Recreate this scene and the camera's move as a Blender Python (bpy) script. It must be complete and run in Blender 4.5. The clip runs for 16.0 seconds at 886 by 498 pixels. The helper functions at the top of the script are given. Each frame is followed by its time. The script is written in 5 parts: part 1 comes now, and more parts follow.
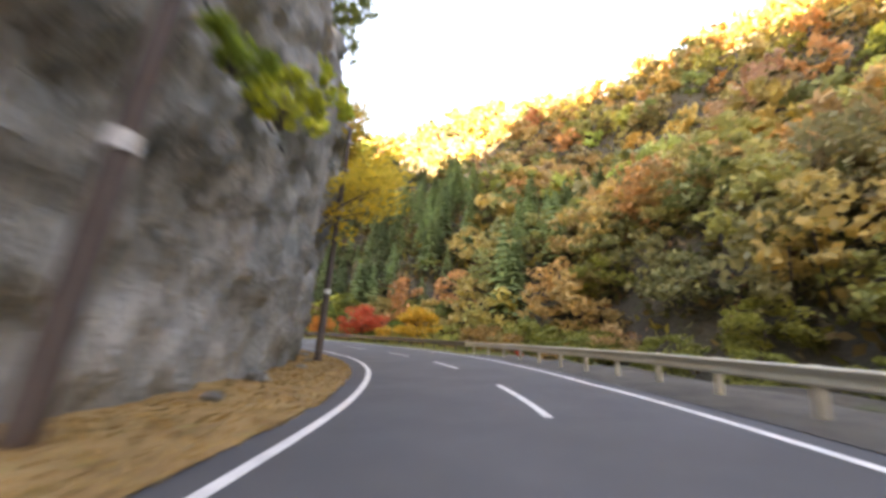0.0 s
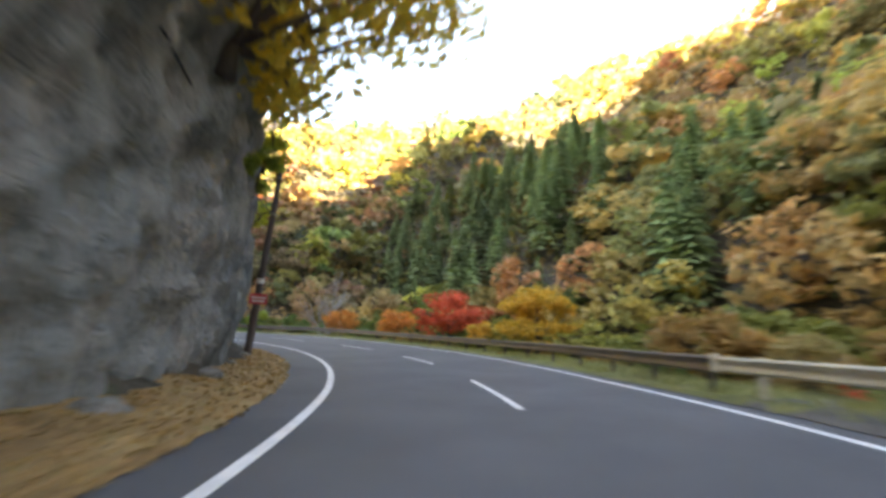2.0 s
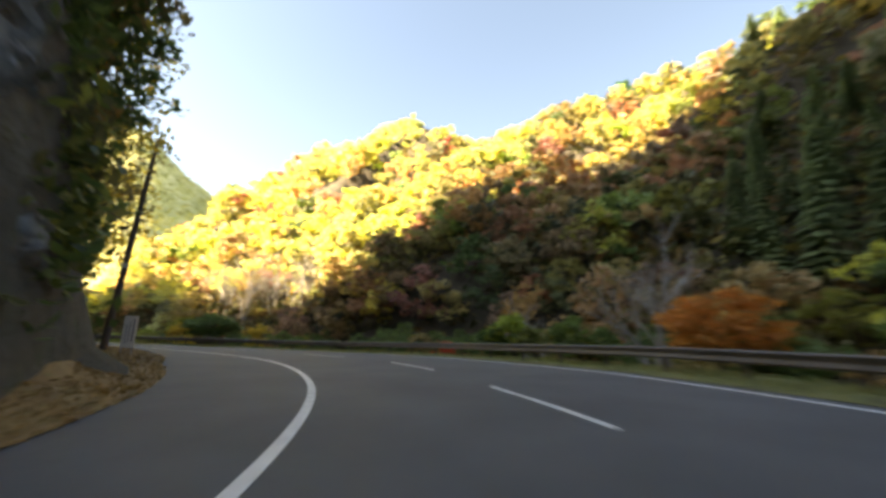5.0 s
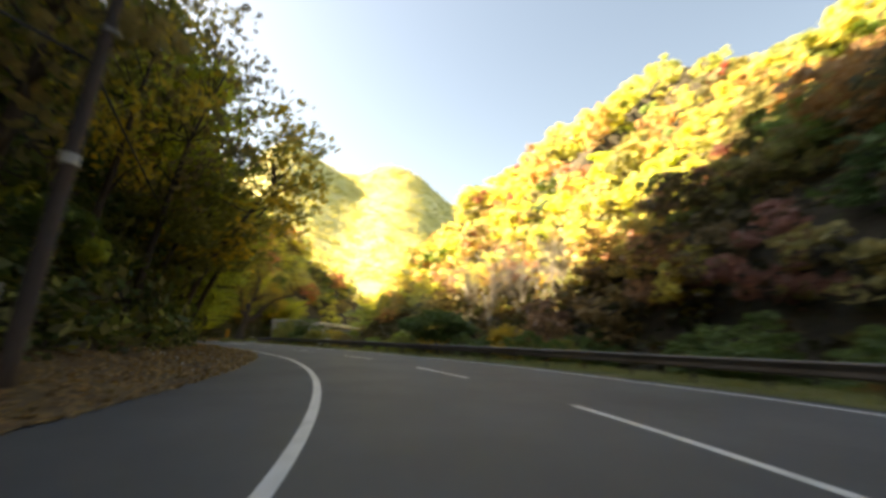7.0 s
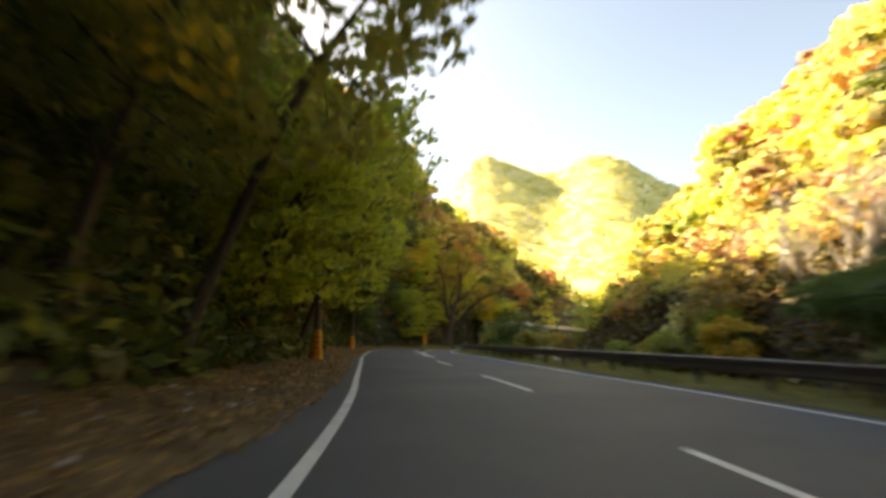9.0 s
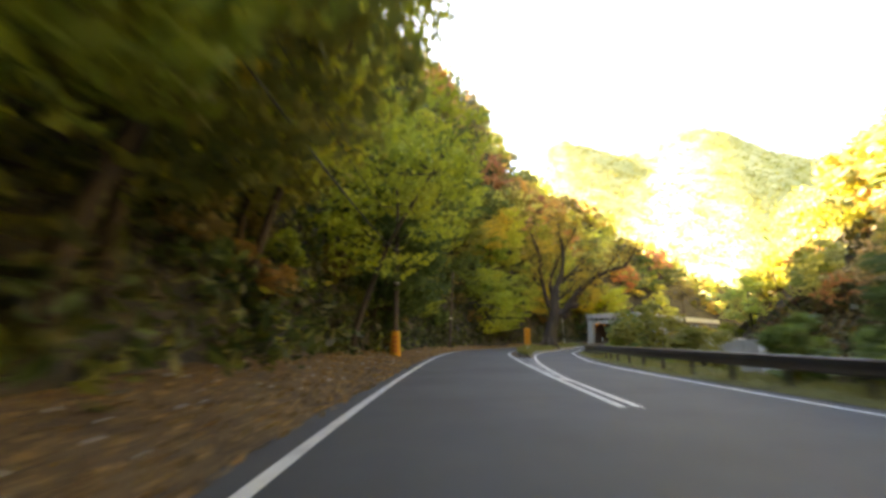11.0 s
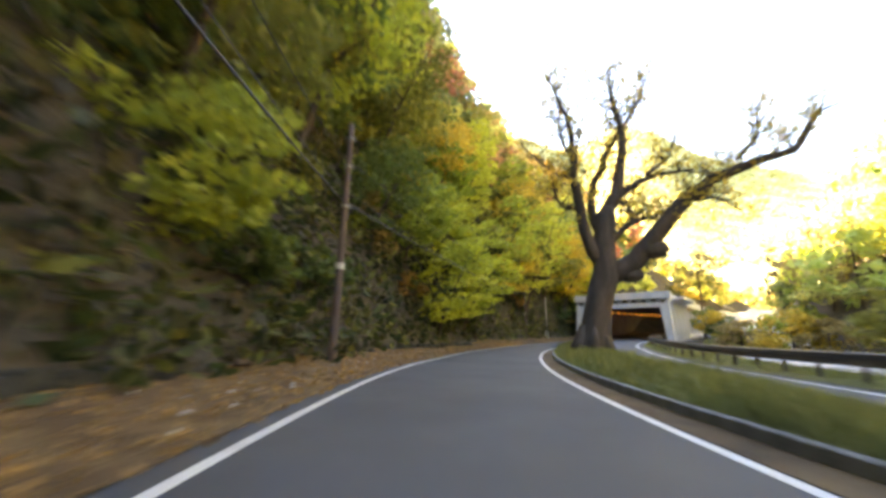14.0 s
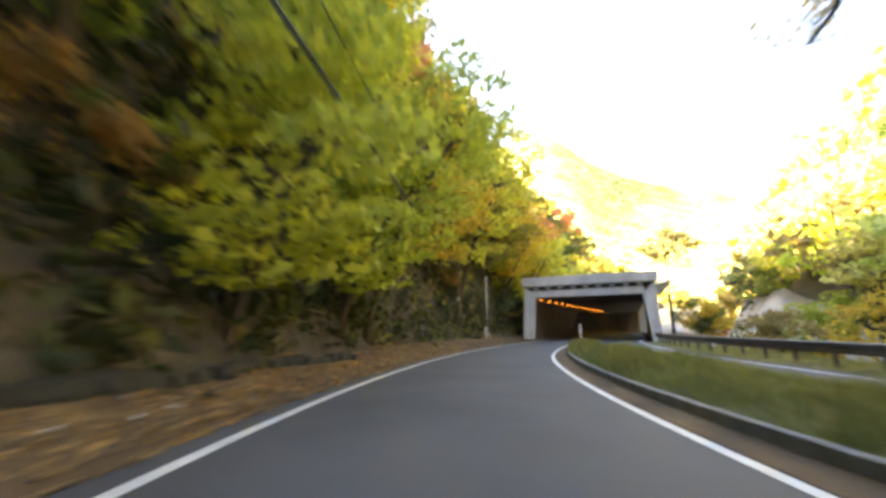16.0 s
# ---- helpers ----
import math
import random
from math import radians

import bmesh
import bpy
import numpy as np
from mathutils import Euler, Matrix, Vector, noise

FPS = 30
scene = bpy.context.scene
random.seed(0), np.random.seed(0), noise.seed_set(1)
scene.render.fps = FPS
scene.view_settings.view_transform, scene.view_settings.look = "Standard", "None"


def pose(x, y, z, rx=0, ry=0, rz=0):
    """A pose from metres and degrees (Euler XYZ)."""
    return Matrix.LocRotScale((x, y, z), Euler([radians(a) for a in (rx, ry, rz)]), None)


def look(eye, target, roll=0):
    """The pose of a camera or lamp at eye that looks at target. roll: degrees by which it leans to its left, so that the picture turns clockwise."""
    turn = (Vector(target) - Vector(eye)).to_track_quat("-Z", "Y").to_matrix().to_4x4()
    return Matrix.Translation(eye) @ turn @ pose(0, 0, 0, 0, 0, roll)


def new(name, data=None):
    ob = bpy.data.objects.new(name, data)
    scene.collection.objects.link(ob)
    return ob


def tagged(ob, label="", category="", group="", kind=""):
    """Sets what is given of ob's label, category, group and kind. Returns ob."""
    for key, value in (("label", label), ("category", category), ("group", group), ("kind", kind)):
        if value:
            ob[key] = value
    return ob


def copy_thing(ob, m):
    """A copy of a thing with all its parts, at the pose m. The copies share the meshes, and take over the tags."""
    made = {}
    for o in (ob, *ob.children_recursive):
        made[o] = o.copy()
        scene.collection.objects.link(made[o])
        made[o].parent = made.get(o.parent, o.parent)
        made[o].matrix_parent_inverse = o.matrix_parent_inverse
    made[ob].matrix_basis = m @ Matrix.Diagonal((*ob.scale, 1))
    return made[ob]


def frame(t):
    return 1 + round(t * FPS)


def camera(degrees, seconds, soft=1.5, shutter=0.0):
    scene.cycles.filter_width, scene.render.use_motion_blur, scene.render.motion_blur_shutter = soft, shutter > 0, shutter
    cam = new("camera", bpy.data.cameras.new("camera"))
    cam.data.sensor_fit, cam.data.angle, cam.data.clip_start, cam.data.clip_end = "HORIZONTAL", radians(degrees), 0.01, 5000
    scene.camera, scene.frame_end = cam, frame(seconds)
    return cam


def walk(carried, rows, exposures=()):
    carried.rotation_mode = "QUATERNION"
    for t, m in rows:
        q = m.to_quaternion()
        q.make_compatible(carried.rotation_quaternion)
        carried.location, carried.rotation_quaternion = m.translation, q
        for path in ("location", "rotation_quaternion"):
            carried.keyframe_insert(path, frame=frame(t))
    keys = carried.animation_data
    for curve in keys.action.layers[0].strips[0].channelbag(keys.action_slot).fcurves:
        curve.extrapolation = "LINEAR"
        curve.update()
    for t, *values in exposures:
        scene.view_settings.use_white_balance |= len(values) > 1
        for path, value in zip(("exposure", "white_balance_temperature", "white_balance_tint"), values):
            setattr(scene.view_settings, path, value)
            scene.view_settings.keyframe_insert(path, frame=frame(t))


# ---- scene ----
cam = camera(93.3, 16.0, soft=3.3, shutter=0.8)
PATH = [
    (0.0, (0.00, 0.00, 1.161), (-0.911, 9.749, 3.191), 1.86),
    (0.5, (-0.23, 4.82, 1.140), (-1.121, 14.564, 3.180), 1.93),
    (1.0, (-0.77, 9.59, 1.114), (-2.241, 19.273, 3.143), 2.27),
    (1.5, (-1.75, 14.29, 1.078), (-4.191, 23.776, 3.114), 2.40),
    (2.0, (-3.16, 18.90, 1.027), (-6.598, 28.076, 3.043), 2.24),
    (2.5, (-5.02, 23.37, 0.983), (-9.377, 32.145, 3.016), 2.50),
    (3.0, (-7.31, 27.67, 0.967), (-12.466, 35.982, 3.061), 2.06),
    (3.5, (-10.08, 31.74, 0.992), (-16.052, 39.462, 3.164), 1.77),
    (4.0, (-13.33, 35.48, 1.037), (-20.132, 42.478, 3.211), 1.35),
    (4.5, (-17.02, 38.81, 1.099), (-24.633, 44.910, 3.307), 1.08),
    (5.0, (-21.13, 41.65, 1.179), (-29.483, 46.680, 3.415), 1.45),
    (5.5, (-25.62, 43.90, 1.270), (-34.593, 47.709, 3.515), 1.86),
    (6.0, (-30.43, 45.45, 1.362), (-39.852, 47.916, 3.644), 2.25),
    (6.5, (-35.47, 46.23, 1.439), (-45.170, 47.258, 3.658), 1.79),
    (7.0, (-40.63, 46.28, 1.499), (-50.386, 45.806, 3.636), 1.38),
    (7.5, (-45.80, 45.50, 1.544), (-55.373, 43.508, 3.647), 0.83),
    (8.0, (-50.90, 44.02, 1.581), (-60.108, 40.754, 3.701), 0.30),
    (8.5, (-55.87, 42.00, 1.616), (-64.693, 37.814, 3.760), 0.26),
    (9.0, (-60.70, 39.42, 1.668), (-69.069, 34.392, 3.816), 0.14),
    (9.5, (-65.36, 36.38, 1.718), (-73.220, 30.580, 3.859), -0.41),
    (10.0, (-69.84, 32.98, 1.743), (-77.338, 26.707, 3.846), -0.64),
    (10.5, (-74.20, 29.36, 1.758), (-81.535, 22.897, 3.850), -0.64),
    (11.0, (-78.52, 25.65, 1.770), (-85.859, 19.187, 3.852), -0.35),
    (11.5, (-82.87, 21.94, 1.773), (-90.304, 15.582, 3.843), -0.08),
    (12.0, (-87.29, 18.29, 1.771), (-94.857, 12.080, 3.825), 0.25),
    (12.5, (-91.82, 14.74, 1.767), (-99.517, 8.690, 3.809), 0.16),
    (13.0, (-96.44, 11.28, 1.755), (-104.301, 5.444, 3.784), -0.07),
    (13.5, (-101.13, 7.89, 1.725), (-109.185, 2.308, 3.701), -0.38),
    (14.0, (-105.90, 4.62, 1.676), (-114.159, -0.675, 3.610), -0.69),
    (14.5, (-110.78, 1.55, 1.618), (-119.264, -3.390, 3.537), -1.04),
    (15.0, (-115.82, -1.22, 1.558), (-124.535, -5.727, 3.496), -0.86),
    (15.5, (-121.02, -3.67, 1.494), (-129.971, -7.677, 3.451), -0.91),
    (16.0, (-126.38, -5.79, 1.418), (-135.588, -9.192, 3.312), -0.73),
]
EXPOSURES = [(0, 4.85, 10900, 23), (1.0, 4.75, 9500, 16), (2.5, 4.58, 9000, 14), (3.7, 4.2, 8800, 14), (5.8, 2.85, 9800, 10), (9.0, 2.95, 10600, 12), (9.7, 3.2, 10300, 13), (11.8, 4.3, 8900, 18), (14.0, 4.58, 8800, 19), (16.0, 4.6, 8700, 19)]
walk(cam, [(t, look(eye, target, roll)) for t, eye, target, roll in PATH], EXPOSURES)

# ---------------------------------------------------------------- light
SUN_ELEV, SUN_FROM = 36.0, -104.0        # degrees; the sun stands over -y, south
world = bpy.data.worlds.new("sky")
scene.world = world
world.use_nodes = True
wn = world.node_tree.nodes
sky = wn.new("ShaderNodeTexSky")
sky.sky_type, sky.sun_disc = "NISHITA", False
sky.sun_elevation, sky.sun_rotation = radians(SUN_ELEV), radians(90 - SUN_FROM)
sky.air_density, sky.dust_density, sky.ozone_density = 1.0, 0.6, 1.2
wn["Background"].inputs["Strength"].default_value = 0.056
world.node_tree.links.new(sky.outputs[0], wn["Background"].inputs["Color"])
sun = new("sun", bpy.data.lights.new("sun", "SUN"))
sun.data.energy, sun.data.angle, sun.data.color = 5.0, radians(0.5), (1.0, 0.91, 0.74)
sv = Vector((math.cos(radians(SUN_FROM)) * math.cos(radians(SUN_ELEV)), math.sin(radians(SUN_FROM)) * math.cos(radians(SUN_ELEV)), math.sin(radians(SUN_ELEV))))
sun.matrix_world = look(sv * 300, (0, 0, 0))


# ---------------------------------------------------------------- materials
def mat(name, rough=0.8, metal=0.0):
    m = bpy.data.materials.new(name)
    m.use_nodes = True
    p = m.node_tree.nodes["Principled BSDF"]
    p.inputs["Roughness"].default_value, p.inputs["Metallic"].default_value = rough, metal
    return m, m.node_tree.nodes, m.node_tree.links, p


def coords(n, l, scale=1.0, space="Object"):
    c = n.new("ShaderNodeTexCoord")
    g = n.new("ShaderNodeMapping")
    g.inputs["Scale"].default_value = (scale,) * 3 if isinstance(scale, (int, float)) else scale
    l.new(c.outputs[space], g.inputs[0])
    return g.outputs[0]


def noisy(n, l, vec, scale, detail=4, rough=0.6):
    t = n.new("ShaderNodeTexNoise")
    t.inputs["Scale"].default_value, t.inputs["Detail"].default_value, t.inputs["Roughness"].default_value = scale, detail, rough
    l.new(vec, t.inputs["Vector"])
    return t.outputs["Fac"]


def ramp(n, l, fac, stops):
    r = n.new("ShaderNodeValToRGB")
    e = r.color_ramp.elements
    while len(e) < len(stops):
        e.new(0.5)
    for i, (at, c) in enumerate(stops):
        e[i].position, e[i].color = at, (*c, 1)
    l.new(fac, r.inputs[0])
    return r.outputs[0]


def mixed(n, l, fac, a, b, kind="MIX"):
    x = n.new("ShaderNodeMix")
    x.data_type, x.blend_type = "RGBA", kind
    for sock, v in ((x.inputs[0], fac), (x.inputs[6], a), (x.inputs[7], b)):
        if isinstance(v, (int, float)):
            sock.default_value = v
        elif isinstance(v, tuple):
            sock.default_value = (*v, 1)
        else:
            l.new(v, sock)
    return x.outputs[2]


def bumped(n, l, p, height, strength, dist):
    b = n.new("ShaderNodeBump")
    b.inputs["Strength"].default_value, b.inputs["Distance"].default_value = strength, dist
    l.new(height, b.inputs["Height"])
    l.new(b.outputs[0], p.inputs["Normal"])


def surface(name, stops, scale, fine=None, rough=0.85, bump=0.4, dist=0.02, metal=0.0, stain=None, space="Object", stretch=(1, 1, 1)):
    """A material with colour in two scales: large patches by stops, fine grain, an optional third stain colour."""
    m, n, l, p = mat(name, rough, metal)
    v = coords(n, l, stretch, space)
    big = ramp(n, l, noisy(n, l, v, scale, 5), stops)
    fin = noisy(n, l, v, fine or scale * 14, 3, 0.7)
    c = mixed(n, l, 0.55, big, ramp(n, l, fin, [(0.3, (0.55,) * 3), (0.7, (1.25,) * 3)]), "MULTIPLY")
    if stain:
        f = ramp(n, l, noisy(n, l, v, scale * 2.7, 4, 0.7), [(stain[1], (0, 0, 0)), (stain[1] + 0.12, (1, 1, 1))])
        c = mixed(n, l, f, c, stain[0])
    l.new(c, p.inputs["Base Color"])
    bumped(n, l, p, fin, bump, dist)
    return m


def leafy(name, stops, trans=0.35, attr=False):
    """Leaves: colour varies from tree to tree and from leaf to leaf; some light passes through them."""
    m, n, l, p = mat(name, 0.6)
    if attr:
        a = n.new("ShaderNodeAttribute")
        a.attribute_name = "tint"
        base = a.outputs["Color"]
    else:
        o = n.new("ShaderNodeObjectInfo")
        base = ramp(n, l, o.outputs["Random"], stops)
    g = n.new("ShaderNodeNewGeometry")
    c = mixed(n, l, 0.75, base, ramp(n, l, g.outputs["Random Per Island"], [(0, (0.7, 0.72, 0.7)), (0.5, (1, 1, 1)), (1, (1.3, 1.2, 1.0))]), "MULTIPLY")
    l.new(c, p.inputs["Base Color"])
    t = n.new("ShaderNodeBsdfTranslucent")
    l.new(c, t.inputs["Color"])
    mx = n.new("ShaderNodeMixShader")
    mx.inputs[0].default_value = trans
    l.new(p.outputs[0], mx.inputs[1])
    l.new(t.outputs[0], mx.inputs[2])
    l.new(mx.outputs[0], n["Material Output"].inputs["Surface"])
    return m


def plain(name, colour, rough=0.6, metal=0.0, wear=0.25, scale=9):
    lo = tuple(c * (1 - wear) for c in colour)
    return surface(name, [(0.35, lo), (0.65, colour)], scale, None, rough, 0.12, 0.004, metal)


ASPHALT = surface("asphalt", [(0.3, (0.060, 0.062, 0.068)), (0.7, (0.095, 0.097, 0.104))], 0.35, 90, 0.75, 0.5, 0.008)
PAINT = surface("road paint", [(0.3, (0.55, 0.55, 0.54)), (0.6, (0.78, 0.78, 0.76))], 3, 60, 0.6, 0.2, 0.004, stain=((0.22, 0.22, 0.22), 0.66))
PAINT_OLD = surface("worn road paint", [(0.3, (0.40, 0.40, 0.39)), (0.6, (0.66, 0.66, 0.64))], 3, 60, 0.65, 0.2, 0.004, stain=((0.14, 0.14, 0.14), 0.55))
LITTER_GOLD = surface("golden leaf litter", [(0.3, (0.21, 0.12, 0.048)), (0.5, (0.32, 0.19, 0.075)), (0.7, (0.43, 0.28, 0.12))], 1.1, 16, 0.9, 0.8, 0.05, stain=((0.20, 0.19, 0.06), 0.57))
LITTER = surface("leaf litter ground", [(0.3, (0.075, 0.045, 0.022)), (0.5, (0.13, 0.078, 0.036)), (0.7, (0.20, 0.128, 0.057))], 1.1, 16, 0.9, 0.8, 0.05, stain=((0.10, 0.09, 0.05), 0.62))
VERGE = surface("grassy verge", [(0.3, (0.09, 0.085, 0.03)), (0.55, (0.16, 0.16, 0.045)), (0.75, (0.24, 0.18, 0.07))], 0.9, 25, 0.95, 0.8, 0.05)
FOREST = surface("forest floor", [(0.3, (0.038, 0.032, 0.024)), (0.5, (0.062, 0.053, 0.038)), (0.7, (0.098, 0.081, 0.055))], 0.3, 1.9, 0.95, 0.8, 0.3, stain=((0.055, 0.062, 0.026), 0.56))
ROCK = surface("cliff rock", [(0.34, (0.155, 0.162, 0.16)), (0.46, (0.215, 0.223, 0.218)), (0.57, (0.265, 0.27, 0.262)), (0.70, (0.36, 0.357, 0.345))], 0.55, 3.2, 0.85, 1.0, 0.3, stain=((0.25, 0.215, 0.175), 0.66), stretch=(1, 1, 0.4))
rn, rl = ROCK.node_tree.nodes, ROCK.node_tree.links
rock_xyz = rn.new("ShaderNodeSeparateXYZ")
rl.new(coords(rn, rl, 0.02), rock_xyz.inputs[0])                      # tint ramps along Y from pale warm grey to darker blue-grey
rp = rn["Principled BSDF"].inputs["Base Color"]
rl.new(mixed(rn, rl, 1.0, rp.links[0].from_socket, ramp(rn, rl, rock_xyz.outputs["Y"], [(0.10, (1.36, 1.30, 1.22)), (0.26, (1.24, 1.26, 1.24)), (0.44, (1.15, 1.18, 1.17)), (0.66, (0.78, 0.81, 0.85))]), "MULTIPLY"), rp)
CONCRETE = surface("weathered concrete", [(0.3, (0.50, 0.505, 0.51)), (0.6, (0.68, 0.69, 0.70))], 0.6, 12, 0.85, 0.3, 0.01, stain=((0.20, 0.19, 0.17), 0.62), stretch=(1, 1, 0.4))
CONCRETE_IN = surface("dark brown concrete", [(0.3, (0.10, 0.078, 0.062)), (0.6, (0.17, 0.135, 0.108))], 0.6, 12, 0.85, 0.3, 0.01, stretch=(1, 1, 0.4))
KERB = surface("old kerb concrete", [(0.3, (0.16, 0.155, 0.14)), (0.6, (0.32, 0.31, 0.29))], 1.2, 22, 0.9, 0.5, 0.01, stain=((0.10, 0.10, 0.06), 0.56))
MOSSY = surface("mossy dark stone", [(0.3, (0.018, 0.019, 0.016)), (0.6, (0.042, 0.042, 0.036))], 1.6, 18, 0.95, 0.8, 0.03, stain=((0.028, 0.038, 0.015), 0.54))
BARK = surface("bark", [(0.3, (0.05, 0.037, 0.027)), (0.7, (0.125, 0.098, 0.075))], 1.5, 14, 0.9, 1.0, 0.05, stretch=(1, 1, 0.25))
BARK_PALE = surface("pale bark", [(0.3, (0.26, 0.24, 0.22)), (0.7, (0.44, 0.42, 0.39))], 2, 20, 0.85, 0.6, 0.02, stretch=(1, 1, 0.4))
RAIL_WHITE = surface("cream painted steel", [(0.3, (0.50, 0.44, 0.31)), (0.6, (0.68, 0.61, 0.46))], 0.8, 20, 0.45, 0.15, 0.003, stain=((0.30, 0.22, 0.15), 0.68))
RAIL_BROWN = surface("brown painted steel", [(0.3, (0.07, 0.052, 0.042)), (0.6, (0.125, 0.095, 0.08))], 0.8, 20, 0.4, 0.15, 0.003)
POLE = surface("weathered concrete pole", [(0.3, (0.080, 0.062, 0.056)), (0.6, (0.14, 0.108, 0.098))], 1.0, 18, 0.85, 0.3, 0.006, stretch=(1, 1, 0.2))
CABLE = plain("black cable", (0.02, 0.02, 0.02), 0.5)
WHITE = plain("white enamel", (0.75, 0.75, 0.73), 0.5, 0, 0.2)
RED = plain("red enamel", (0.55, 0.035, 0.06), 0.5, 0, 0.2)
ORANGE = plain("orange plastic", (0.85, 0.33, 0.01), 0.45, 0, 0.12)
YELLOW = plain("faded yellow sheet", (0.72, 0.33, 0.02), 0.55, 0, 0.2)
INK = plain("grey print", (0.12, 0.13, 0.16), 0.6)
GREY_STEEL = plain("galvanised steel", (0.42, 0.43, 0.44), 0.45, 0.6)
WATER, wnn, wll, wpp = mat("river water", 0.12)
wpp.inputs["Base Color"].default_value = (0.10, 0.12, 0.10, 1)
bumped(wnn, wll, wpp, noisy(wnn, wll, coords(wnn, wll, 1.0), 0.8, 4), 0.5, 0.2)
AMBER, an, al, app = mat("amber lamp glass", 0.4)
app.inputs["Base Color"].default_value = (0.9, 0.4, 0.05, 1)
app.inputs["Emission Color"].default_value, app.inputs["Emission Strength"].default_value = (1.0, 0.36, 0.04, 1), 0.22

# distance haze is mixed into this base colour
HAZY_HILL = surface("far hillside paled by haze", [(0.3, (0.44, 0.42, 0.16)), (0.5, (0.55, 0.53, 0.23)), (0.7, (0.66, 0.63, 0.35))], 0.03, 0.3, 0.95, 0.8, 1.5, stain=((0.30, 0.30, 0.14), 0.6))
# pale enough to burn out white, imitating glare
GLARE_GROUND = surface("pale glare ground", [(0.3, (0.42, 0.41, 0.38)), (0.6, (0.62, 0.60, 0.56))], 0.25, 3.0, 0.9, 0.6, 0.15, stain=((0.34, 0.31, 0.24), 0.6))
HUES = {
    "green": [(0, (0.055, 0.095, 0.024)), (1, (0.095, 0.14, 0.03))],
    "olive": [(0, (0.10, 0.115, 0.02)), (1, (0.20, 0.19, 0.03))],
    "yellow": [(0, (0.34, 0.24, 0.018)), (1, (0.52, 0.38, 0.03))],
    "lime": [(0, (0.13, 0.19, 0.02)), (1, (0.27, 0.30, 0.03))],
    "fresh": [(0, (0.22, 0.27, 0.02)), (1, (0.34, 0.35, 0.03))],
    "amber": [(0, (0.52, 0.36, 0.02)), (1, (0.62, 0.46, 0.03))],
    "maize": [(0, (0.54, 0.31, 0.012)), (1, (0.62, 0.39, 0.016))],
    "gold": [(0, (0.50, 0.26, 0.015)), (1, (0.62, 0.36, 0.02))],
    "orange": [(0, (0.36, 0.14, 0.02)), (1, (0.46, 0.20, 0.03))],
    "rust": [(0, (0.17, 0.10, 0.026)), (1, (0.25, 0.15, 0.04))],
    "red": [(0, (0.46, 0.05, 0.025)), (1, (0.55, 0.09, 0.03))],
    "brown": [(0, (0.15, 0.115, 0.038)), (1, (0.23, 0.175, 0.055))],
    "conifer": [(0, (0.022, 0.05, 0.02)), (1, (0.05, 0.085, 0.03))],
}


def muted(c, k=0.16):
    """A colour drawn a little towards its grey."""
    g = 0.3 * c[0] + 0.6 * c[1] + 0.1 * c[2]
    return tuple(u + (g - u) * k for u in c)


LEAF = {k: leafy(k + " leaves", [(a, tuple(min(1.95, 0.72 / max(c)) * u for u in muted(c, 0.1))) for a, c in v], 0.62 if k == "amber" else 0.48) for k, v in HUES.items()}
LEAF_WOODS = leafy("woodland leaves", None, 0.42, True)
GRASS = leafy("grass blades", [(0, (0.23, 0.25, 0.08)), (1, (0.31, 0.31, 0.12))], 0.35)
FALLEN = leafy("fallen leaves", [(0, (0.34, 0.20, 0.07)), (1, (0.40, 0.25, 0.09))], 0.15)
DIRT = surface("gravelly roadside dirt", [(0.3, (0.06, 0.055, 0.05)), (0.6, (0.11, 0.10, 0.085))], 1.2, 40, 0.95, 0.6, 0.02, stain=((0.12, 0.105, 0.04), 0.62))


# ---------------------------------------------------------------- helpers of this place
def part(name, bm, material, parent=None, label="", smooth=False):
    me = bpy.data.meshes.new(name)
    bm.to_mesh(me)
    bm.free()
    me.materials.append(material)
    if smooth:
        me.polygons.foreach_set("use_smooth", [True] * len(me.polygons))
    ob = new(name, me)
    ob.parent = parent
    return tagged(ob, label)


def mesh_np(name, verts, faces, material, parent=None, tint=None, smooth=False):
    """A mesh object from arrays: verts (n, 3), faces (m, 3 or 4); tint: a colour for each face."""
    me = bpy.data.meshes.new(name)
    verts, faces = np.asarray(verts, np.float32), np.asarray(faces, np.int32)
    k = faces.shape[1]
    me.vertices.add(len(verts))
    me.vertices.foreach_set("co", verts.ravel())
    me.loops.add(faces.size)
    me.loops.foreach_set("vertex_index", faces.ravel())
    me.polygons.add(len(faces))
    me.polygons.foreach_set("loop_start", np.arange(0, faces.size, k, dtype=np.int32))
    me.polygons.foreach_set("loop_total", np.full(len(faces), k, np.int32))
    if smooth:
        me.polygons.foreach_set("use_smooth", np.ones(len(faces), bool))
    me.update(calc_edges=True)
    if tint is not None:
        at = me.attributes.new("tint", "FLOAT_COLOR", "FACE")
        at.data.foreach_set("color", np.c_[tint, np.ones(len(tint))].astype(np.float32).ravel())
    me.materials.append(material)
    ob = new(name, me)
    ob.parent = parent
    return ob


def empty(name, m, label, category, group="", kind=""):
    ob = new(name)
    ob.matrix_basis = m
    return tagged(ob, label, category, group, kind)


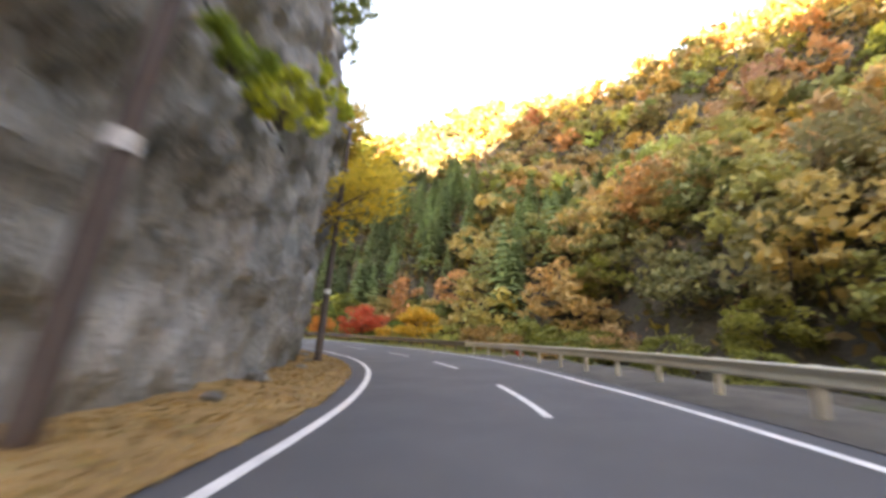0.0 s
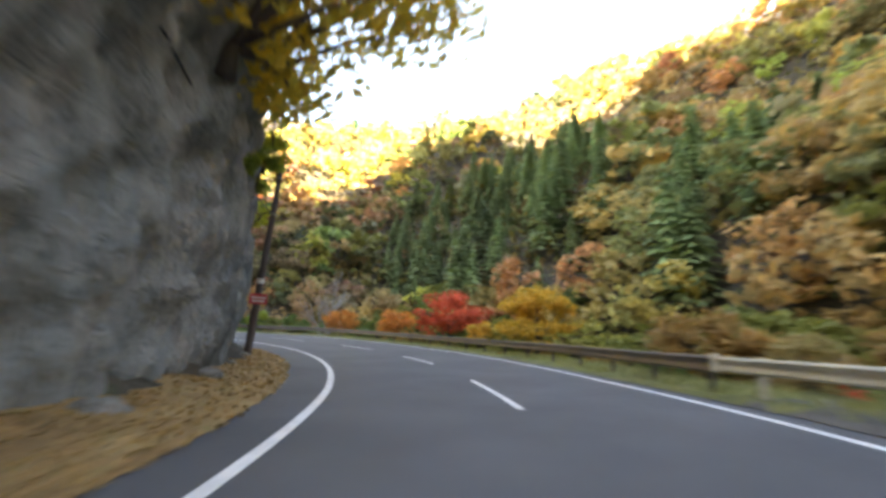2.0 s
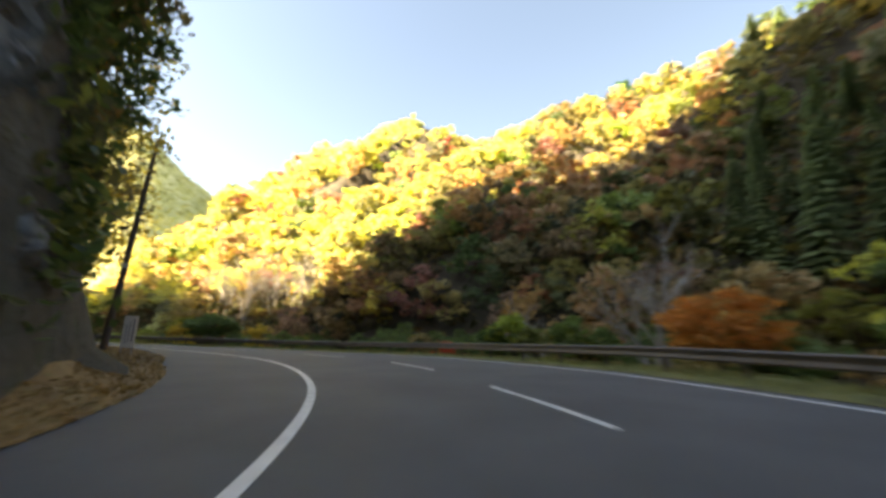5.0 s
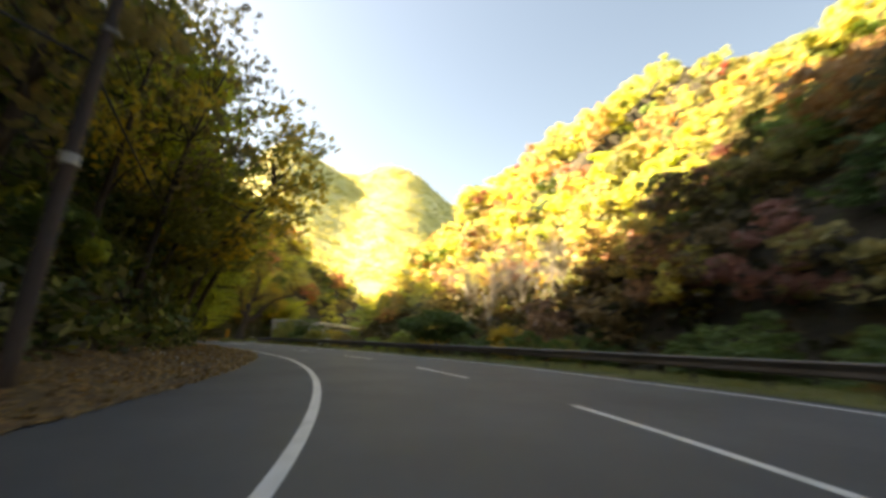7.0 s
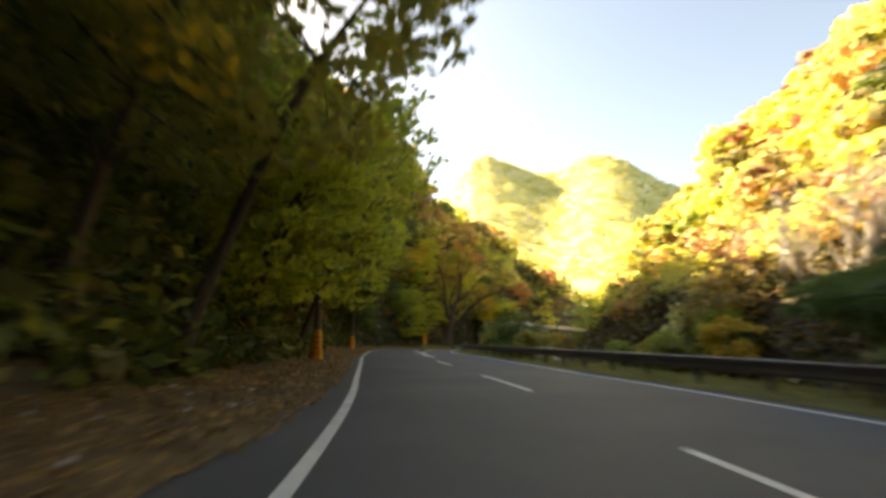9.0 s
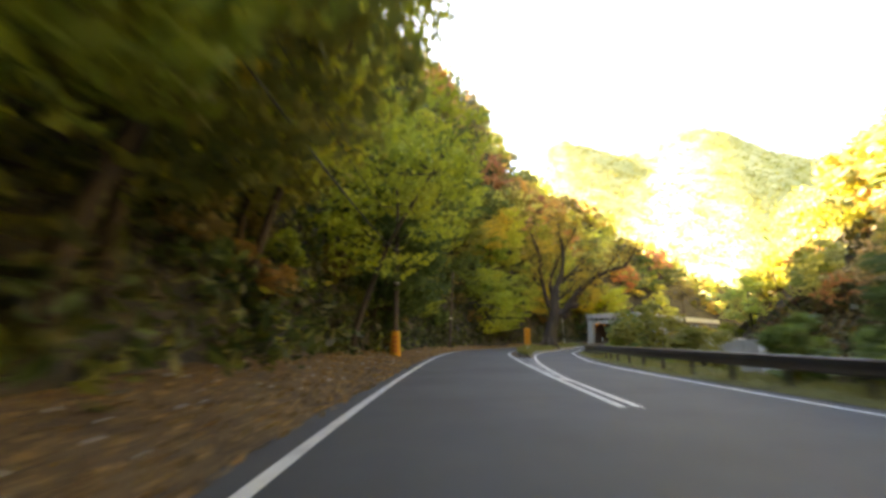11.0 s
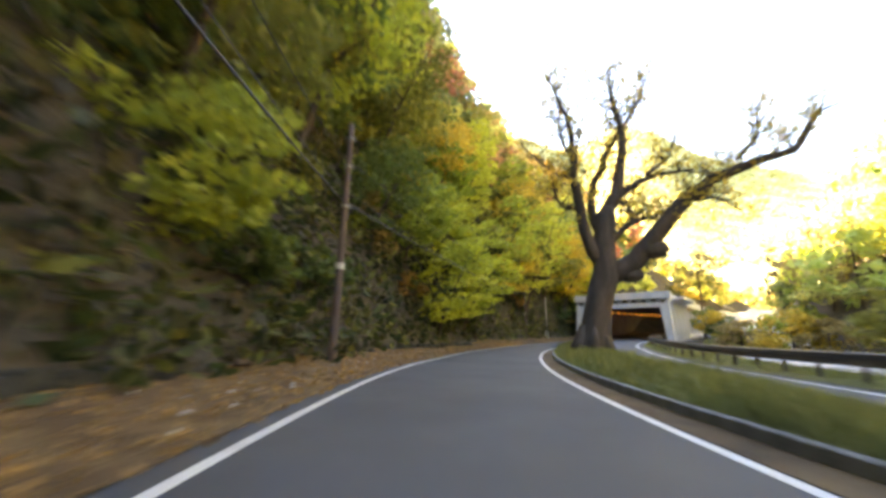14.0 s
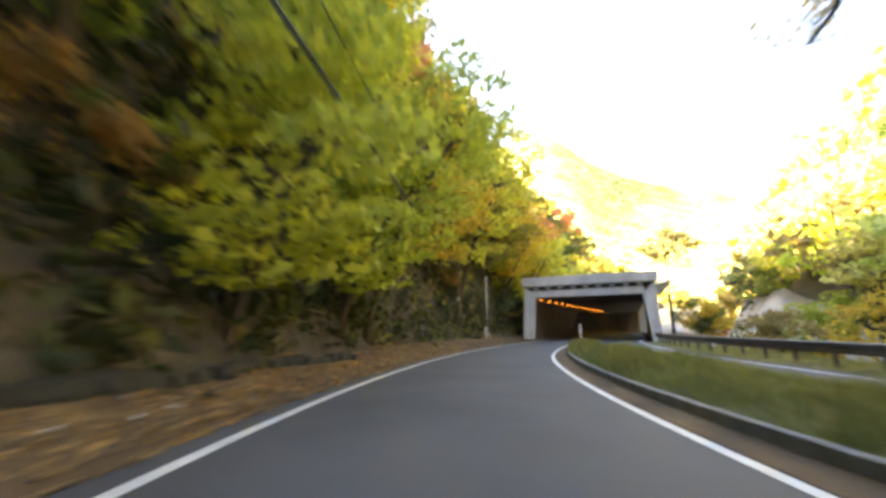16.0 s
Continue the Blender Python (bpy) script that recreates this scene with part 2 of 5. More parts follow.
def box(bm, x, y, z, m=None, bevel=0.0):
    """A box from spans (x0, x1), (y0, y1), (z0, z1) added to bm."""
    vs = [bm.verts.new((a, b, c)) for a in x for b in y for c in z]
    if m is not None:
        for v in vs:
            v.co = m @ v.co
    fs = [bm.faces.new([vs[i] for i in f]) for f in ((0, 1, 3, 2), (4, 6, 7, 5), (0, 4, 5, 1), (2, 3, 7, 6), (0, 2, 6, 4), (1, 5, 7, 3))]
    if bevel:
        es = {e for f in fs for e in f.edges}
        bmesh.ops.bevel(bm, geom=list(es), offset=bevel, segments=2, affect="EDGES", profile=0.6)
    return bm


def tube(bm, pts, radii, sides=8, cap=True):
    """A tapered tube along points."""
    pts = [Vector(p) for p in pts]
    rings, side = [], None
    for i, p in enumerate(pts):
        d = (pts[min(i + 1, len(pts) - 1)] - pts[max(i - 1, 0)]).normalized()
        side = (side - d * side.dot(d)) if side is not None else d.orthogonal()
        side.normalize()
        up = d.cross(side)
        rings.append([bm.verts.new(p + (side * math.cos(a) + up * math.sin(a)) * radii[i]) for a in (2 * math.pi * k / sides for k in range(sides))])
    for a, b in zip(rings[:-1], rings[1:]):
        for k in range(sides):
            bm.faces.new((a[k], a[(k + 1) % sides], b[(k + 1) % sides], b[k]))
    if cap:
        bm.faces.new(rings[0][::-1])
        bm.faces.new(rings[-1])
    return bm


# ---------------------------------------------------------------- the road's line
KNOTS = [(2.5, -60), (2.0, -40), (1.0, -20), (0, 0), (-0.83, 9.96), (-3.42, 19.6), (-7.85, 28.55), (-14.14, 36.29), (-22.15, 42.23), (-31.49, 45.68),
         (-41.45, 46.21), (-51.15, 43.93), (-60.21, 39.71), (-68.45, 34.07), (-76.15, 27.69), (-83.75, 21.19), (-91.56, 14.94), (-99.59, 8.99),
         (-107.85, 3.35), (-116.54, -1.58), (-125.72, -5.54), (-135.2, -8.7), (-145.0, -10.6), (-155.0, -11.0), (-165.0, -10.4), (-176.0, -9.2),
         (-196.0, -6.0), (-216.0, -2.0), (-246.0, 8.0), (-286.0, 26.0), (-336.0, 52.0), (-420.0, 80.0)]


def spline(knots, step):
    k = np.array(knots, float)
    k = np.vstack([2 * k[0] - k[1], k, 2 * k[-1] - k[-2]])
    out = []
    for i in range(1, len(k) - 2):
        n = max(2, int(np.linalg.norm(k[i + 1] - k[i]) / step))
        u = np.arange(n)[:, None] / n
        a, b, c, d = k[i - 1], k[i], k[i + 1], k[i + 2]
        out.append(0.5 * (2 * b + (c - a) * u + (2 * a - 5 * b + 4 * c - d) * u**2 + (3 * b - a - 3 * c + d) * u**3))
    return np.vstack(out + [k[-2:-1]])


LINE = spline(KNOTS, 1.0)
SEG = np.diff(LINE, axis=0)
CUM = np.r_[0, np.cumsum(np.hypot(SEG[:, 0], SEG[:, 1]))]
CUM -= CUM[np.hypot(LINE[:, 0], LINE[:, 1]).argmin()]          # s = 0 where the drive begins
TAN = np.gradient(LINE, axis=0)
TAN /= np.hypot(TAN[:, 0], TAN[:, 1])[:, None]


def prof(*pairs):
    a = np.array(pairs, float)
    return lambda s: np.interp(s, a[:, 0], a[:, 1])


road_z = prof((-20, -0.02), (0, -0.04), (10, -0.09), (20, -0.18), (30, -0.23), (40, -0.15), (50, 0), (60, 0.18), (70, 0.31), (80, 0.38), (90, 0.46), (100, 0.53),
              (115, 0.57), (130, 0.56), (140, 0.53), (150, 0.45), (160, 0.35), (170, 0.22), (185, 0.15), (230, 0.15))
bank = prof((0, 1.9), (10, 2.3), (25, 2.3), (35, 1.7), (45, 1.3), (60, 2.1), (70, 1.3), (80, 0.3), (95, -0.3), (115, -0.2), (130, 0), (145, -0.6), (165, -0.8), (190, 0))
left_e = prof((-20, -2.0), (0, -2.0), (14, -1.9), (20, -1.8), (30, -1.6), (40, -1.5), (50, -1.4), (64, -1.2), (72, -1.05), (82, -1.1), (92, -1.1), (98, -1.25), (104, -1.5),
               (120, -1.65), (130, -1.75), (142, -2.05), (150, -2.25), (160, -2.55), (166, -2.7), (176, -2.5), (190, -2.1), (214, -2.0), (300, -2.0))
mid_e = prof((-20, 1.4), (0, 1.4), (17, 1.6), (26, 1.8), (36, 2.5), (45, 3.0), (50, 2.95), (58, 2.75), (68, 3.45), (77, 3.5), (86, 3.1), (96, 2.9), (105, 2.65), (115, 2.6), (122, 2.77))
right_e = prof((-20, 3.9), (5, 3.95), (11, 3.9), (18, 4.45), (27, 5.3), (35, 6.1), (43, 7.0), (50, 7.5), (65, 7.6), (77, 8.2), (84, 7.9), (90, 7.4), (97, 6.85), (105, 6.45),
                (112, 6.5), (120, 6.7), (130, 6.3), (136, 6.6), (142, 7.3), (147, 7.95), (155, 8.6), (162, 9.2), (172, 9.5), (185, 9.7), (200, 8.6), (214, 7.4), (300, 7.4))
rail_l = prof((-30, 5.0), (0, 5.05), (8, 5.2), (16, 5.6), (27, 6.3), (35, 7.7), (45, 8.9), (52, 9.3), (60, 9.2), (70, 9.2), (80, 9.5), (88, 9.0), (95, 8.1), (103, 7.7), (112, 7.6),
              (120, 7.8), (130, 7.4), (136, 7.7), (146, 9.0), (155, 9.7), (165, 10.3), (174, 10.6), (185, 10.8), (200, 9.7), (213, 8.7))
med_l = prof((127, 3.0), (140, 3.0), (150, 2.9), (160, 2.85), (172, 2.75), (185, 2.85), (195, 2.75), (208, 2.6))
med_r = prof((127, 3.3), (134, 3.7), (141, 4.3), (147, 4.9), (153, 5.6), (165, 6.9), (172, 7.1), (185, 7.1), (195, 5.2), (208, 2.9))
cliff_l = prof((-40, -4.7), (0, -4.7), (20, -4.75), (30, -4.9), (40, -4.85), (45, -5.1), (50, -5.45), (56, -5.9), (62, -7.2), (72, -9))
foot_l = prof((50, 5.0), (62, 7.0), (68, 8.2), (80, 8.2), (90, 6.2), (100, 5.2), (300, 5.2))


def frame_at(s):
    x, y = np.interp(s, CUM, LINE[:, 0]), np.interp(s, CUM, LINE[:, 1])
    tx, ty = np.interp(s, CUM, TAN[:, 0]), np.interp(s, CUM, TAN[:, 1])
    n = np.hypot(tx, ty)
    return x, y, tx / n, ty / n


def place(s, lat, up=0.0):
    """World places at s metres along the road, lat metres to its right, up metres over its banked surface. Arrays or numbers."""
    s, lat = np.asarray(s, float), np.asarray(lat, float)
    x, y, tx, ty = frame_at(s)
    z = road_z(s) + np.clip(lat, -6, 9) * np.tan(np.radians(bank(s))) + up
    return np.stack([x + ty * lat, y - tx * lat, z + 0 * lat], -1)


def yaw_at(s):
    _, _, tx, ty = frame_at(s)
    return math.degrees(math.atan2(-tx, ty))


def stand(s, lat, up=0.0, turn=0.0):
    """The pose of a thing at the road: its +y along the road's way, +x to the right."""
    x, y, z = place(s, lat, up)
    return pose(x, y, z, 0, 0, yaw_at(s) + turn)


def along(x, y):
    """s and lat of places."""
    q = np.stack([np.ravel(x), np.ravel(y)], -1)
    s, lat = np.empty(len(q)), np.empty(len(q))
    for i in range(0, len(q), 4000):
        d = q[i:i + 4000, None] - LINE[None]
        j = (d**2).sum(2).argmin(1)
        v = q[i:i + 4000] - LINE[j]
        s[i:i + 4000] = CUM[j] + (v * TAN[j]).sum(1)
        c = v[:, 0] * TAN[j, 1] - v[:, 1] * TAN[j, 0]
        lat[i:i + 4000] = np.sign(c) * np.maximum(np.hypot(v[:, 0], v[:, 1]), 1e-6)
    return s.reshape(np.shape(x)), lat.reshape(np.shape(x))


def wave(x, y, size, seed):
    """A cheap smooth noise of about one unit, by a few turned sines."""
    r = np.random.RandomState(seed)
    out = 0
    for k in range(5):
        a, ph, f = r.uniform(0, 6.28), r.uniform(0, 6.28), r.uniform(0.6, 1.9)
        out = out + np.sin((x * np.cos(a) + y * np.sin(a)) * 6.28 / size * f + ph + 1.3 * np.sin((x * np.sin(a) - y * np.cos(a)) * 4.1 / size + ph * 2)) / f
    return out / 2.6


steep_l = prof((-420, 1.2), (-260, 1.4), (-205, 1.75), (-182, 2.2), (-160, 2.5), (-120, 2.5), (-85, 2.2), (-40, 1.7), (60, 1.5))
upper_l = prof((-420, 0.3), (-200, 0.35), (-140, 0.6), (-110, 1.6), (-85, 1.9), (60, 1.9))
cap_l = prof((-420, 5), (-300, 6), (-265, 24), (-243, 40), (-228, 62), (-205, 72), (-185, 92), (-165, 106), (-140, 125), (-115, 170), (-90, 235), (60, 245))
first_r = prof((-60, 22), (30, 24), (60, 26), (110, 26), (140, 32), (196, 29), (215, 22), (235, 17), (320, 16))
skyline = prof((-30, 9), (-12, 13), (-4, 16), (1, 18.2), (2.5, 19.0), (4.5, 20.4), (6, 22.0), (8, 23.0), (10.5, 23.4), (12, 22.9), (15, 21.6), (18, 22.0), (21, 23.4), (24.5, 24.2), (27, 23.5), (31, 19), (36, 14), (50, 10))


def height(x, y):
    """The land's height."""
    x, y = np.asarray(x, float), np.asarray(y, float)
    s, lat = along(x, y)
    zr = road_z(s) + np.clip(lat, -6, 9) * np.tan(np.radians(bank(s)))
    le, ra = left_e(s), rail_l(s)
    # left: a steep wooded mountain
    dl = np.maximum(-lat - foot_l(s), 0)
    rockz = np.interp(s, [50, 60, 70], [13.0, 8.0, 0.0]) * np.clip((-lat - 6.5) / 1.5, 0, 1)
    hl = rockz + steep_l(x) * np.minimum(dl, 30) + upper_l(x) * np.maximum(dl - 30, 0)
    cap = cap_l(x)
    hl = cap * (1 - np.exp(-np.maximum(hl, 0) / cap * (1 + 0.7 * np.maximum(hl, 0) / cap)))
    # an unseen massif added behind it, which keeps the sun off the road
    edge = x + 136.5 - 0.258 * (y + 90)
    step = lambda t: np.clip(t, 0, 1) ** 2 * (3 - 2 * np.clip(t, 0, 1))
    hl = np.maximum(hl, (215 + 50 * step((x + 75) / 40)) * step((edge + 8) / 24) * step((-y - 12) / 80) * step((dl - 6) / 40))
    hl = hl + np.clip(dl / 10, 0, 1) * (2.2 * wave(x, y, 26, 3) + 5 * wave(x, y, 70, 4))
    # right: bank, river, opposite slope
    dr = np.maximum(lat - ra - 0.6, 0)
    f0 = first_r(s)
    dip = -3.6 * np.clip((dr - 2.5) / 6, 0, 1) * np.clip((f0 + 10 - lat) / 10, 0, 1)
    up = np.maximum(lat - f0, 0)
    k = np.interp(x, [-70, -15], [0.83, 0.98])
    hr = np.interp(x, [-215, -175], [1.45, 0.83]) * np.minimum(up, 40) + k * np.clip(up - 40, 0, 60) + 0.35 * np.maximum(up - 100, 0)
    hr = hr * np.interp(x, [-175, -145, -110, -80], [1.0, 0.93, 0.93, 1.0])
    hr = np.minimum(hr, 118 + 60 * (k - 0.83))
    hr = dip + hr + np.clip(up / 14, 0, 1) * (2.5 * wave(x, y, 30, 5) + 7 * wave(x, y, 85, 6))
    z = np.where(lat < 0, hl, hr) + zr
    # far mountains that close the valley: a rocky skyline by bearing
    d = np.maximum(-330 - x, 0)
    bear, reach = np.degrees(np.arctan2(43 - y, -(x + 55))), np.hypot(x + 55, y - 43)
    ridge = 900 * np.tan(np.radians(skyline(bear)))
    u = np.clip((reach - 290) / 610, 0, 1)
    far = ridge * (0.55 * u + 0.45 * u**2) * np.clip(1 - (reach - 900) / 600, 0.2, 1)
    far = far + u * (5 * wave(x, y, 190, 7) + 2.5 * wave(x, y, 60, 8)) + 0.06 * np.minimum(d, 120)
    z = z * (1 - np.clip(d / 45, 0, 1)) + far * np.clip(d / 45, 0, 1)
    # the bed of the road
    bed = np.clip((lat - (le - 1.6)) / 0.7, 0, 1) * np.clip((ra + 0.9 - lat) / 0.7, 0, 1)
    return z * (1 - bed) + (zr - 0.45) * bed - 0.25 * (1 - bed) * (lat > -6) * (lat < ra + 2)


# ---------------------------------------------------------------- the land
def land():
    def axis(lo, hi, step, ends):
        core = np.arange(lo, hi + 0.1, step)
        out_l, out_h, d = [], [], step
        while lo - sum(out_l) > ends[0]:
            d *= 1.25
            out_l.append(d)
        d = step
        while hi + sum(out_h) < ends[1]:
            d *= 1.25
            out_h.append(d)
        return np.r_[(lo - np.cumsum(out_l))[::-1], core, hi + np.cumsum(out_h)]
    xs, ys = axis(-240, 60, 1.5, (-2600, 2200)), axis(-70, 150, 1.5, (-2200, 2200))
    gx, gy = np.meshgrid(xs, ys)
    z = height(gx, gy) - 9 * np.clip((-338 - gx) / 30, 0, 1)
    n, m = gx.shape
    v = np.stack([gx, gy, z], -1).reshape(-1, 3)
    i = (np.arange(n - 1)[:, None] * m + np.arange(m - 1)).ravel()
    ob = mesh_np("ground", v, np.stack([i, i + 1, i + m + 1, i + m], -1), FOREST, smooth=True)
    tagged(ob, "leaf-strewn wooded mountain land on both sides of the road", "ground", kind="structure")


land()


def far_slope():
    gx, gy = np.meshgrid(np.r_[np.arange(-1150, -460, 11.0), np.arange(-460, -333, 4.0)], np.arange(-520, 360, 8.0))
    z = height(gx, gy) + 1.2 + 0.7 * wave(gx, gy, 21, 61)
    n, m = gx.shape
    i = (np.arange(n - 1)[:, None] * m + np.arange(m - 1)).ravel()
    ob = mesh_np("hillside", np.stack([gx, gy, z], -1).reshape(-1, 3), np.stack([i, i + 1, i + m + 1, i + m], -1), HAZY_HILL, smooth=True)
    tagged(ob, "yellowish mountain side closing the valley, haze put into its colour", "mountain", kind="structure")


far_slope()


def ribbon(name, s0, s1, lo, hi, up, material, step=1.0, across=2, crown=None, parent=None):
    """A strip along the road between two lateral bounds (functions of s)."""
    s = np.arange(s0, s1 + step * 0.5, step)
    u = np.linspace(0, 1, across)
    a, b = lo(s), hi(s)
    lat = a[:, None] + (b - a)[:, None] * u
    ss = np.repeat(s[:, None], across, 1)
    p = place(ss, lat, up)
    if crown is not None:
        p[..., 2] += crown(ss, lat, u[None] + 0 * ss)
    n, m = ss.shape
    i = (np.arange(n - 1)[:, None] * m + np.arange(m - 1)).ravel()
    return mesh_np(name, p.reshape(-1, 3), np.stack([i, i + 1, i + m + 1, i + m], -1), material, parent, smooth=True)


off = lambda f, d: (lambda s: f(s) + d)
shoulder_w = prof((-40, 0.55), (10, 0.6), (25, 1.0), (40, 1.6), (46, 2.0), (58, 3.4), (70, 4.2), (80, 3.0), (88, 2.0), (96, 0.9), (102, 0.6), (135, 0.5), (165, 0.5), (300, 0.5))
asphalt_l = lambda s: left_e(s) - shoulder_w(s)

road = ribbon("road", -58, 330, asphalt_l, off(right_e, 0.55), 0.0, ASPHALT, 1.0, 9)
tagged(road, "grey asphalt two-lane mountain road, slightly worn", "road", kind="structure")


def line(name, s0, s1, c, w, up=0.006, material=PAINT, label="white painted edge line on the asphalt", step=0.5):
    ob = ribbon(name, s0, s1, lambda s: c(s) - w / 2, lambda s: c(s) + w / 2, up, material, step)
    return tagged(ob, label, "road marking", kind="structure")


line("edge_line_1", -50, 320, left_e, 0.17)
line("edge_line_2", -50, 320, right_e, 0.15)
for k, s in enumerate((-13.5, -3.4, 6.8, 16.8, 26.4, 35.8, 44.9, 54.2, 63.0, 72.2, 81.5, 91.1, 100.6, 110.5)):
    line("centre_dash_%d" % (k + 1), s, s + 4.3, mid_e, 0.14, 0.006, PAINT, "white painted centre dash on the asphalt", 0.43)
line("median_line_1", 121, 207, med_l, 0.15, label="white line beside the planted median")
line("median_line_2", 121, 207, med_r, 0.15, label="white line beside the planted median")
for k in range(8):
    s0 = 124.5 + k * 2.1
    c = lambda s, s0=s0: med_l(s) + (med_r(s) - med_l(s)) * np.clip((s0 + 2.1 - s) / 2.1, 0, 1)
    if s0 < 139.5:
        ribbon_ob = ribbon("zebra_bar_%d" % (k + 1), s0, s0 + 2.1, lambda s, c=c: np.maximum(c(s) - 0.02, med_l(s)), lambda s, c=c: np.minimum(c(s) + 0.02 + 0.16 * (med_r(s) - med_l(s) > 0), med_r(s)), 0.010, PAINT_OLD, 0.3)
        tagged(ribbon_ob, "worn white diagonal bar of a road island marking", "road marking", kind="structure")


def litter_crown(ss, lat, u):
    x, y, tx, ty = frame_at(ss)
    return 0.02 + (u > 0.01) * (0.04 + 0.05 * wave(x + ty * lat, y - tx * lat, 3.1, 11)) + np.interp(u, [0, 0.35, 0.7, 1], [0, 0.10, 0.3, 0.75]) * np.interp(ss, [50, 75, 104, 125, 200], [0.75, 1.0, 1.2, 2.0, 2.0])


sh_out = lambda s: np.interp(s, [-40, 60, 72, 90, 300], [-5.9, -6.4, -9.4, -7.2, -6.9])
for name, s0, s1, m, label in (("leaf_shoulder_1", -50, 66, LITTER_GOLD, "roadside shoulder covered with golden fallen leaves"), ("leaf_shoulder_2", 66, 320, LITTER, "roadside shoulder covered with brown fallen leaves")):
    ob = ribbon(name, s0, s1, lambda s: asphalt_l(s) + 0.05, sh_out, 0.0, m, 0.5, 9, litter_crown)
    tagged(ob, label, "shoulder", kind="structure")


def verge_crown(ss, lat, u):
    x, y, tx, ty = frame_at(ss)
    return 0.015 + (u > 0.01) * (0.03 + 0.05 * wave(x + ty * lat, y - tx * lat, 2.3, 12)) - 0.9 * np.clip(u - 0.72, 0, 1) * 2


verge = ribbon("verge_1", 25.5, 213, off(right_e, 0.5), off(rail_l, 2.4), 0.0, VERGE, 0.7, 8, verge_crown)
tagged(verge, "grassy verge with dry leaves under the guardrail", "verge", kind="structure")
verge = ribbon("verge_2", -50, 26.0, off(right_e, 0.5), off(rail_l, 2.4), 0.0, DIRT, 0.7, 8, verge_crown)
tagged(verge, "bare gravelly verge under the cream guardrail", "verge", kind="structure")


# ---------------------------------------------------------------- cliff
def cliff():
    ss = np.arange(-45, 72, 0.28)
    hh = np.r_[np.arange(-0.8, 15.5, 0.3), 16.0, 16.6, 17.0]
    v = np.zeros((len(ss), len(hh), 3))
    for i, s in enumerate(ss):
        base = float(cliff_l(s))
        top = np.interp(s, [-45, 48, 57, 64, 72], [15, 14, 9.5, 4.5, 1.5])
        slope = float(np.interp(s, [2, 14, 22, 29, 37, 48], [0.0, 0.05, 0.11, 0.06, -0.04, -0.085]))
        for j, h in enumerate(hh):
            z = min(h, top * (h / 15.0) if h > 0 else h)
            p = Vector((s * 0.16, z * 0.13, 0.3))
            d = 0.8 * noise.fractal(p, 1.0, 2.1, 5) + 0.75 * noise.ridged_multi_fractal(p * 2.6, 0.8, 2.2, 5, 1.0, 2.0) * 0.28 + 0.42 * noise.fractal(p * 8, 0.8, 2, 4) - 0.20 * noise.cell(Vector((s * 0.7 + 0.8 * noise.noise(p * 4), z * 0.24 + 0.5 * noise.noise(p * 5), 1))) - 0.10 * noise.cell(Vector((s * 1.9, z * 0.8 + 1.2 * noise.noise(p * 7), 3)))
            # vertical ribs and ledges
            d += 0.35 * math.sin(s * 0.9 + 2.0 * noise.noise(p * 3)) * noise.noise(Vector((s * 0.1, 5, z * 0.05)))
            lean = slope * max(z, 0) - 0.35 * max(z - 0.86 * top, 0) ** 1.5 - 0.5 * (h > 15.6) * (h - 15.5) * 3
            lat = base + min(d * (0.4 + 0.6 * min(max(z, 0) / 3.0, 1)) - 0.3, 0.5) + lean
            v[i, j] = place(s, lat, z + 0.18 * noise.noise(p * 6))
    n, m = len(ss), len(hh)
    i = (np.arange(n - 1)[:, None] * m + np.arange(m - 1)).ravel()
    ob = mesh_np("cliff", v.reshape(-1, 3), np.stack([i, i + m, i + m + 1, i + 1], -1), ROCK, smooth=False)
    tagged(ob, "grey weathered rock cliff rising from the leafy shoulder", "cliff", kind="structure")


cliff()


# ---------------------------------------------------------------- guardrails
def w_beam(name, s0, s1, zc, hgt, material, parent, lat=rail_l):
    """A corrugated steel beam swept along the road."""
    prof_pts = [(0.0, -0.5), (-0.045, -0.42), (-0.05, -0.3), (0.0, -0.12), (0.0, 0.12), (-0.05, 0.3), (-0.045, 0.42), (0.0, 0.5)]
    s = np.arange(s0, s1 + 0.01, (s1 - s0) / max(2, round((s1 - s0) / 1.0)))
    k = len(prof_pts)
    rows = []
    for dx, dz in prof_pts + [(a + 0.012, b) for a, b in prof_pts[::-1]]:
        rows.append(place(s, lat(s) + dx, zc + dz * hgt))
    p = np.stack(rows, 1)
    n, m = p.shape[:2]
    f = [(i * m + j, i * m + (j + 1) % m, (i + 1) * m + (j + 1) % m, (i + 1) * m + j) for i in range(n - 1) for j in range(m)]
    ob = mesh_np(name, p.reshape(-1, 3), f, material, parent)
    return ob


def post_mesh(w, hgt, material, name="post"):
    bm = bmesh.new()
    bmesh.ops.create_cone(bm, cap_ends=True, segments=12, radius1=w / 2, radius2=w / 2, depth=hgt + 0.5, matrix=pose(0, 0, (hgt - 0.5) / 2))
    bmesh.ops.create_cone(bm, cap_ends=True, segments=12, radius1=w * 0.56, radius2=w * 0.3, depth=0.03, matrix=pose(0, 0, hgt + 0.015))
    me = bpy.data.meshes.new(name)
    bm.to_mesh(me)
    bm.free()
    me.materials.append(material)
    return me


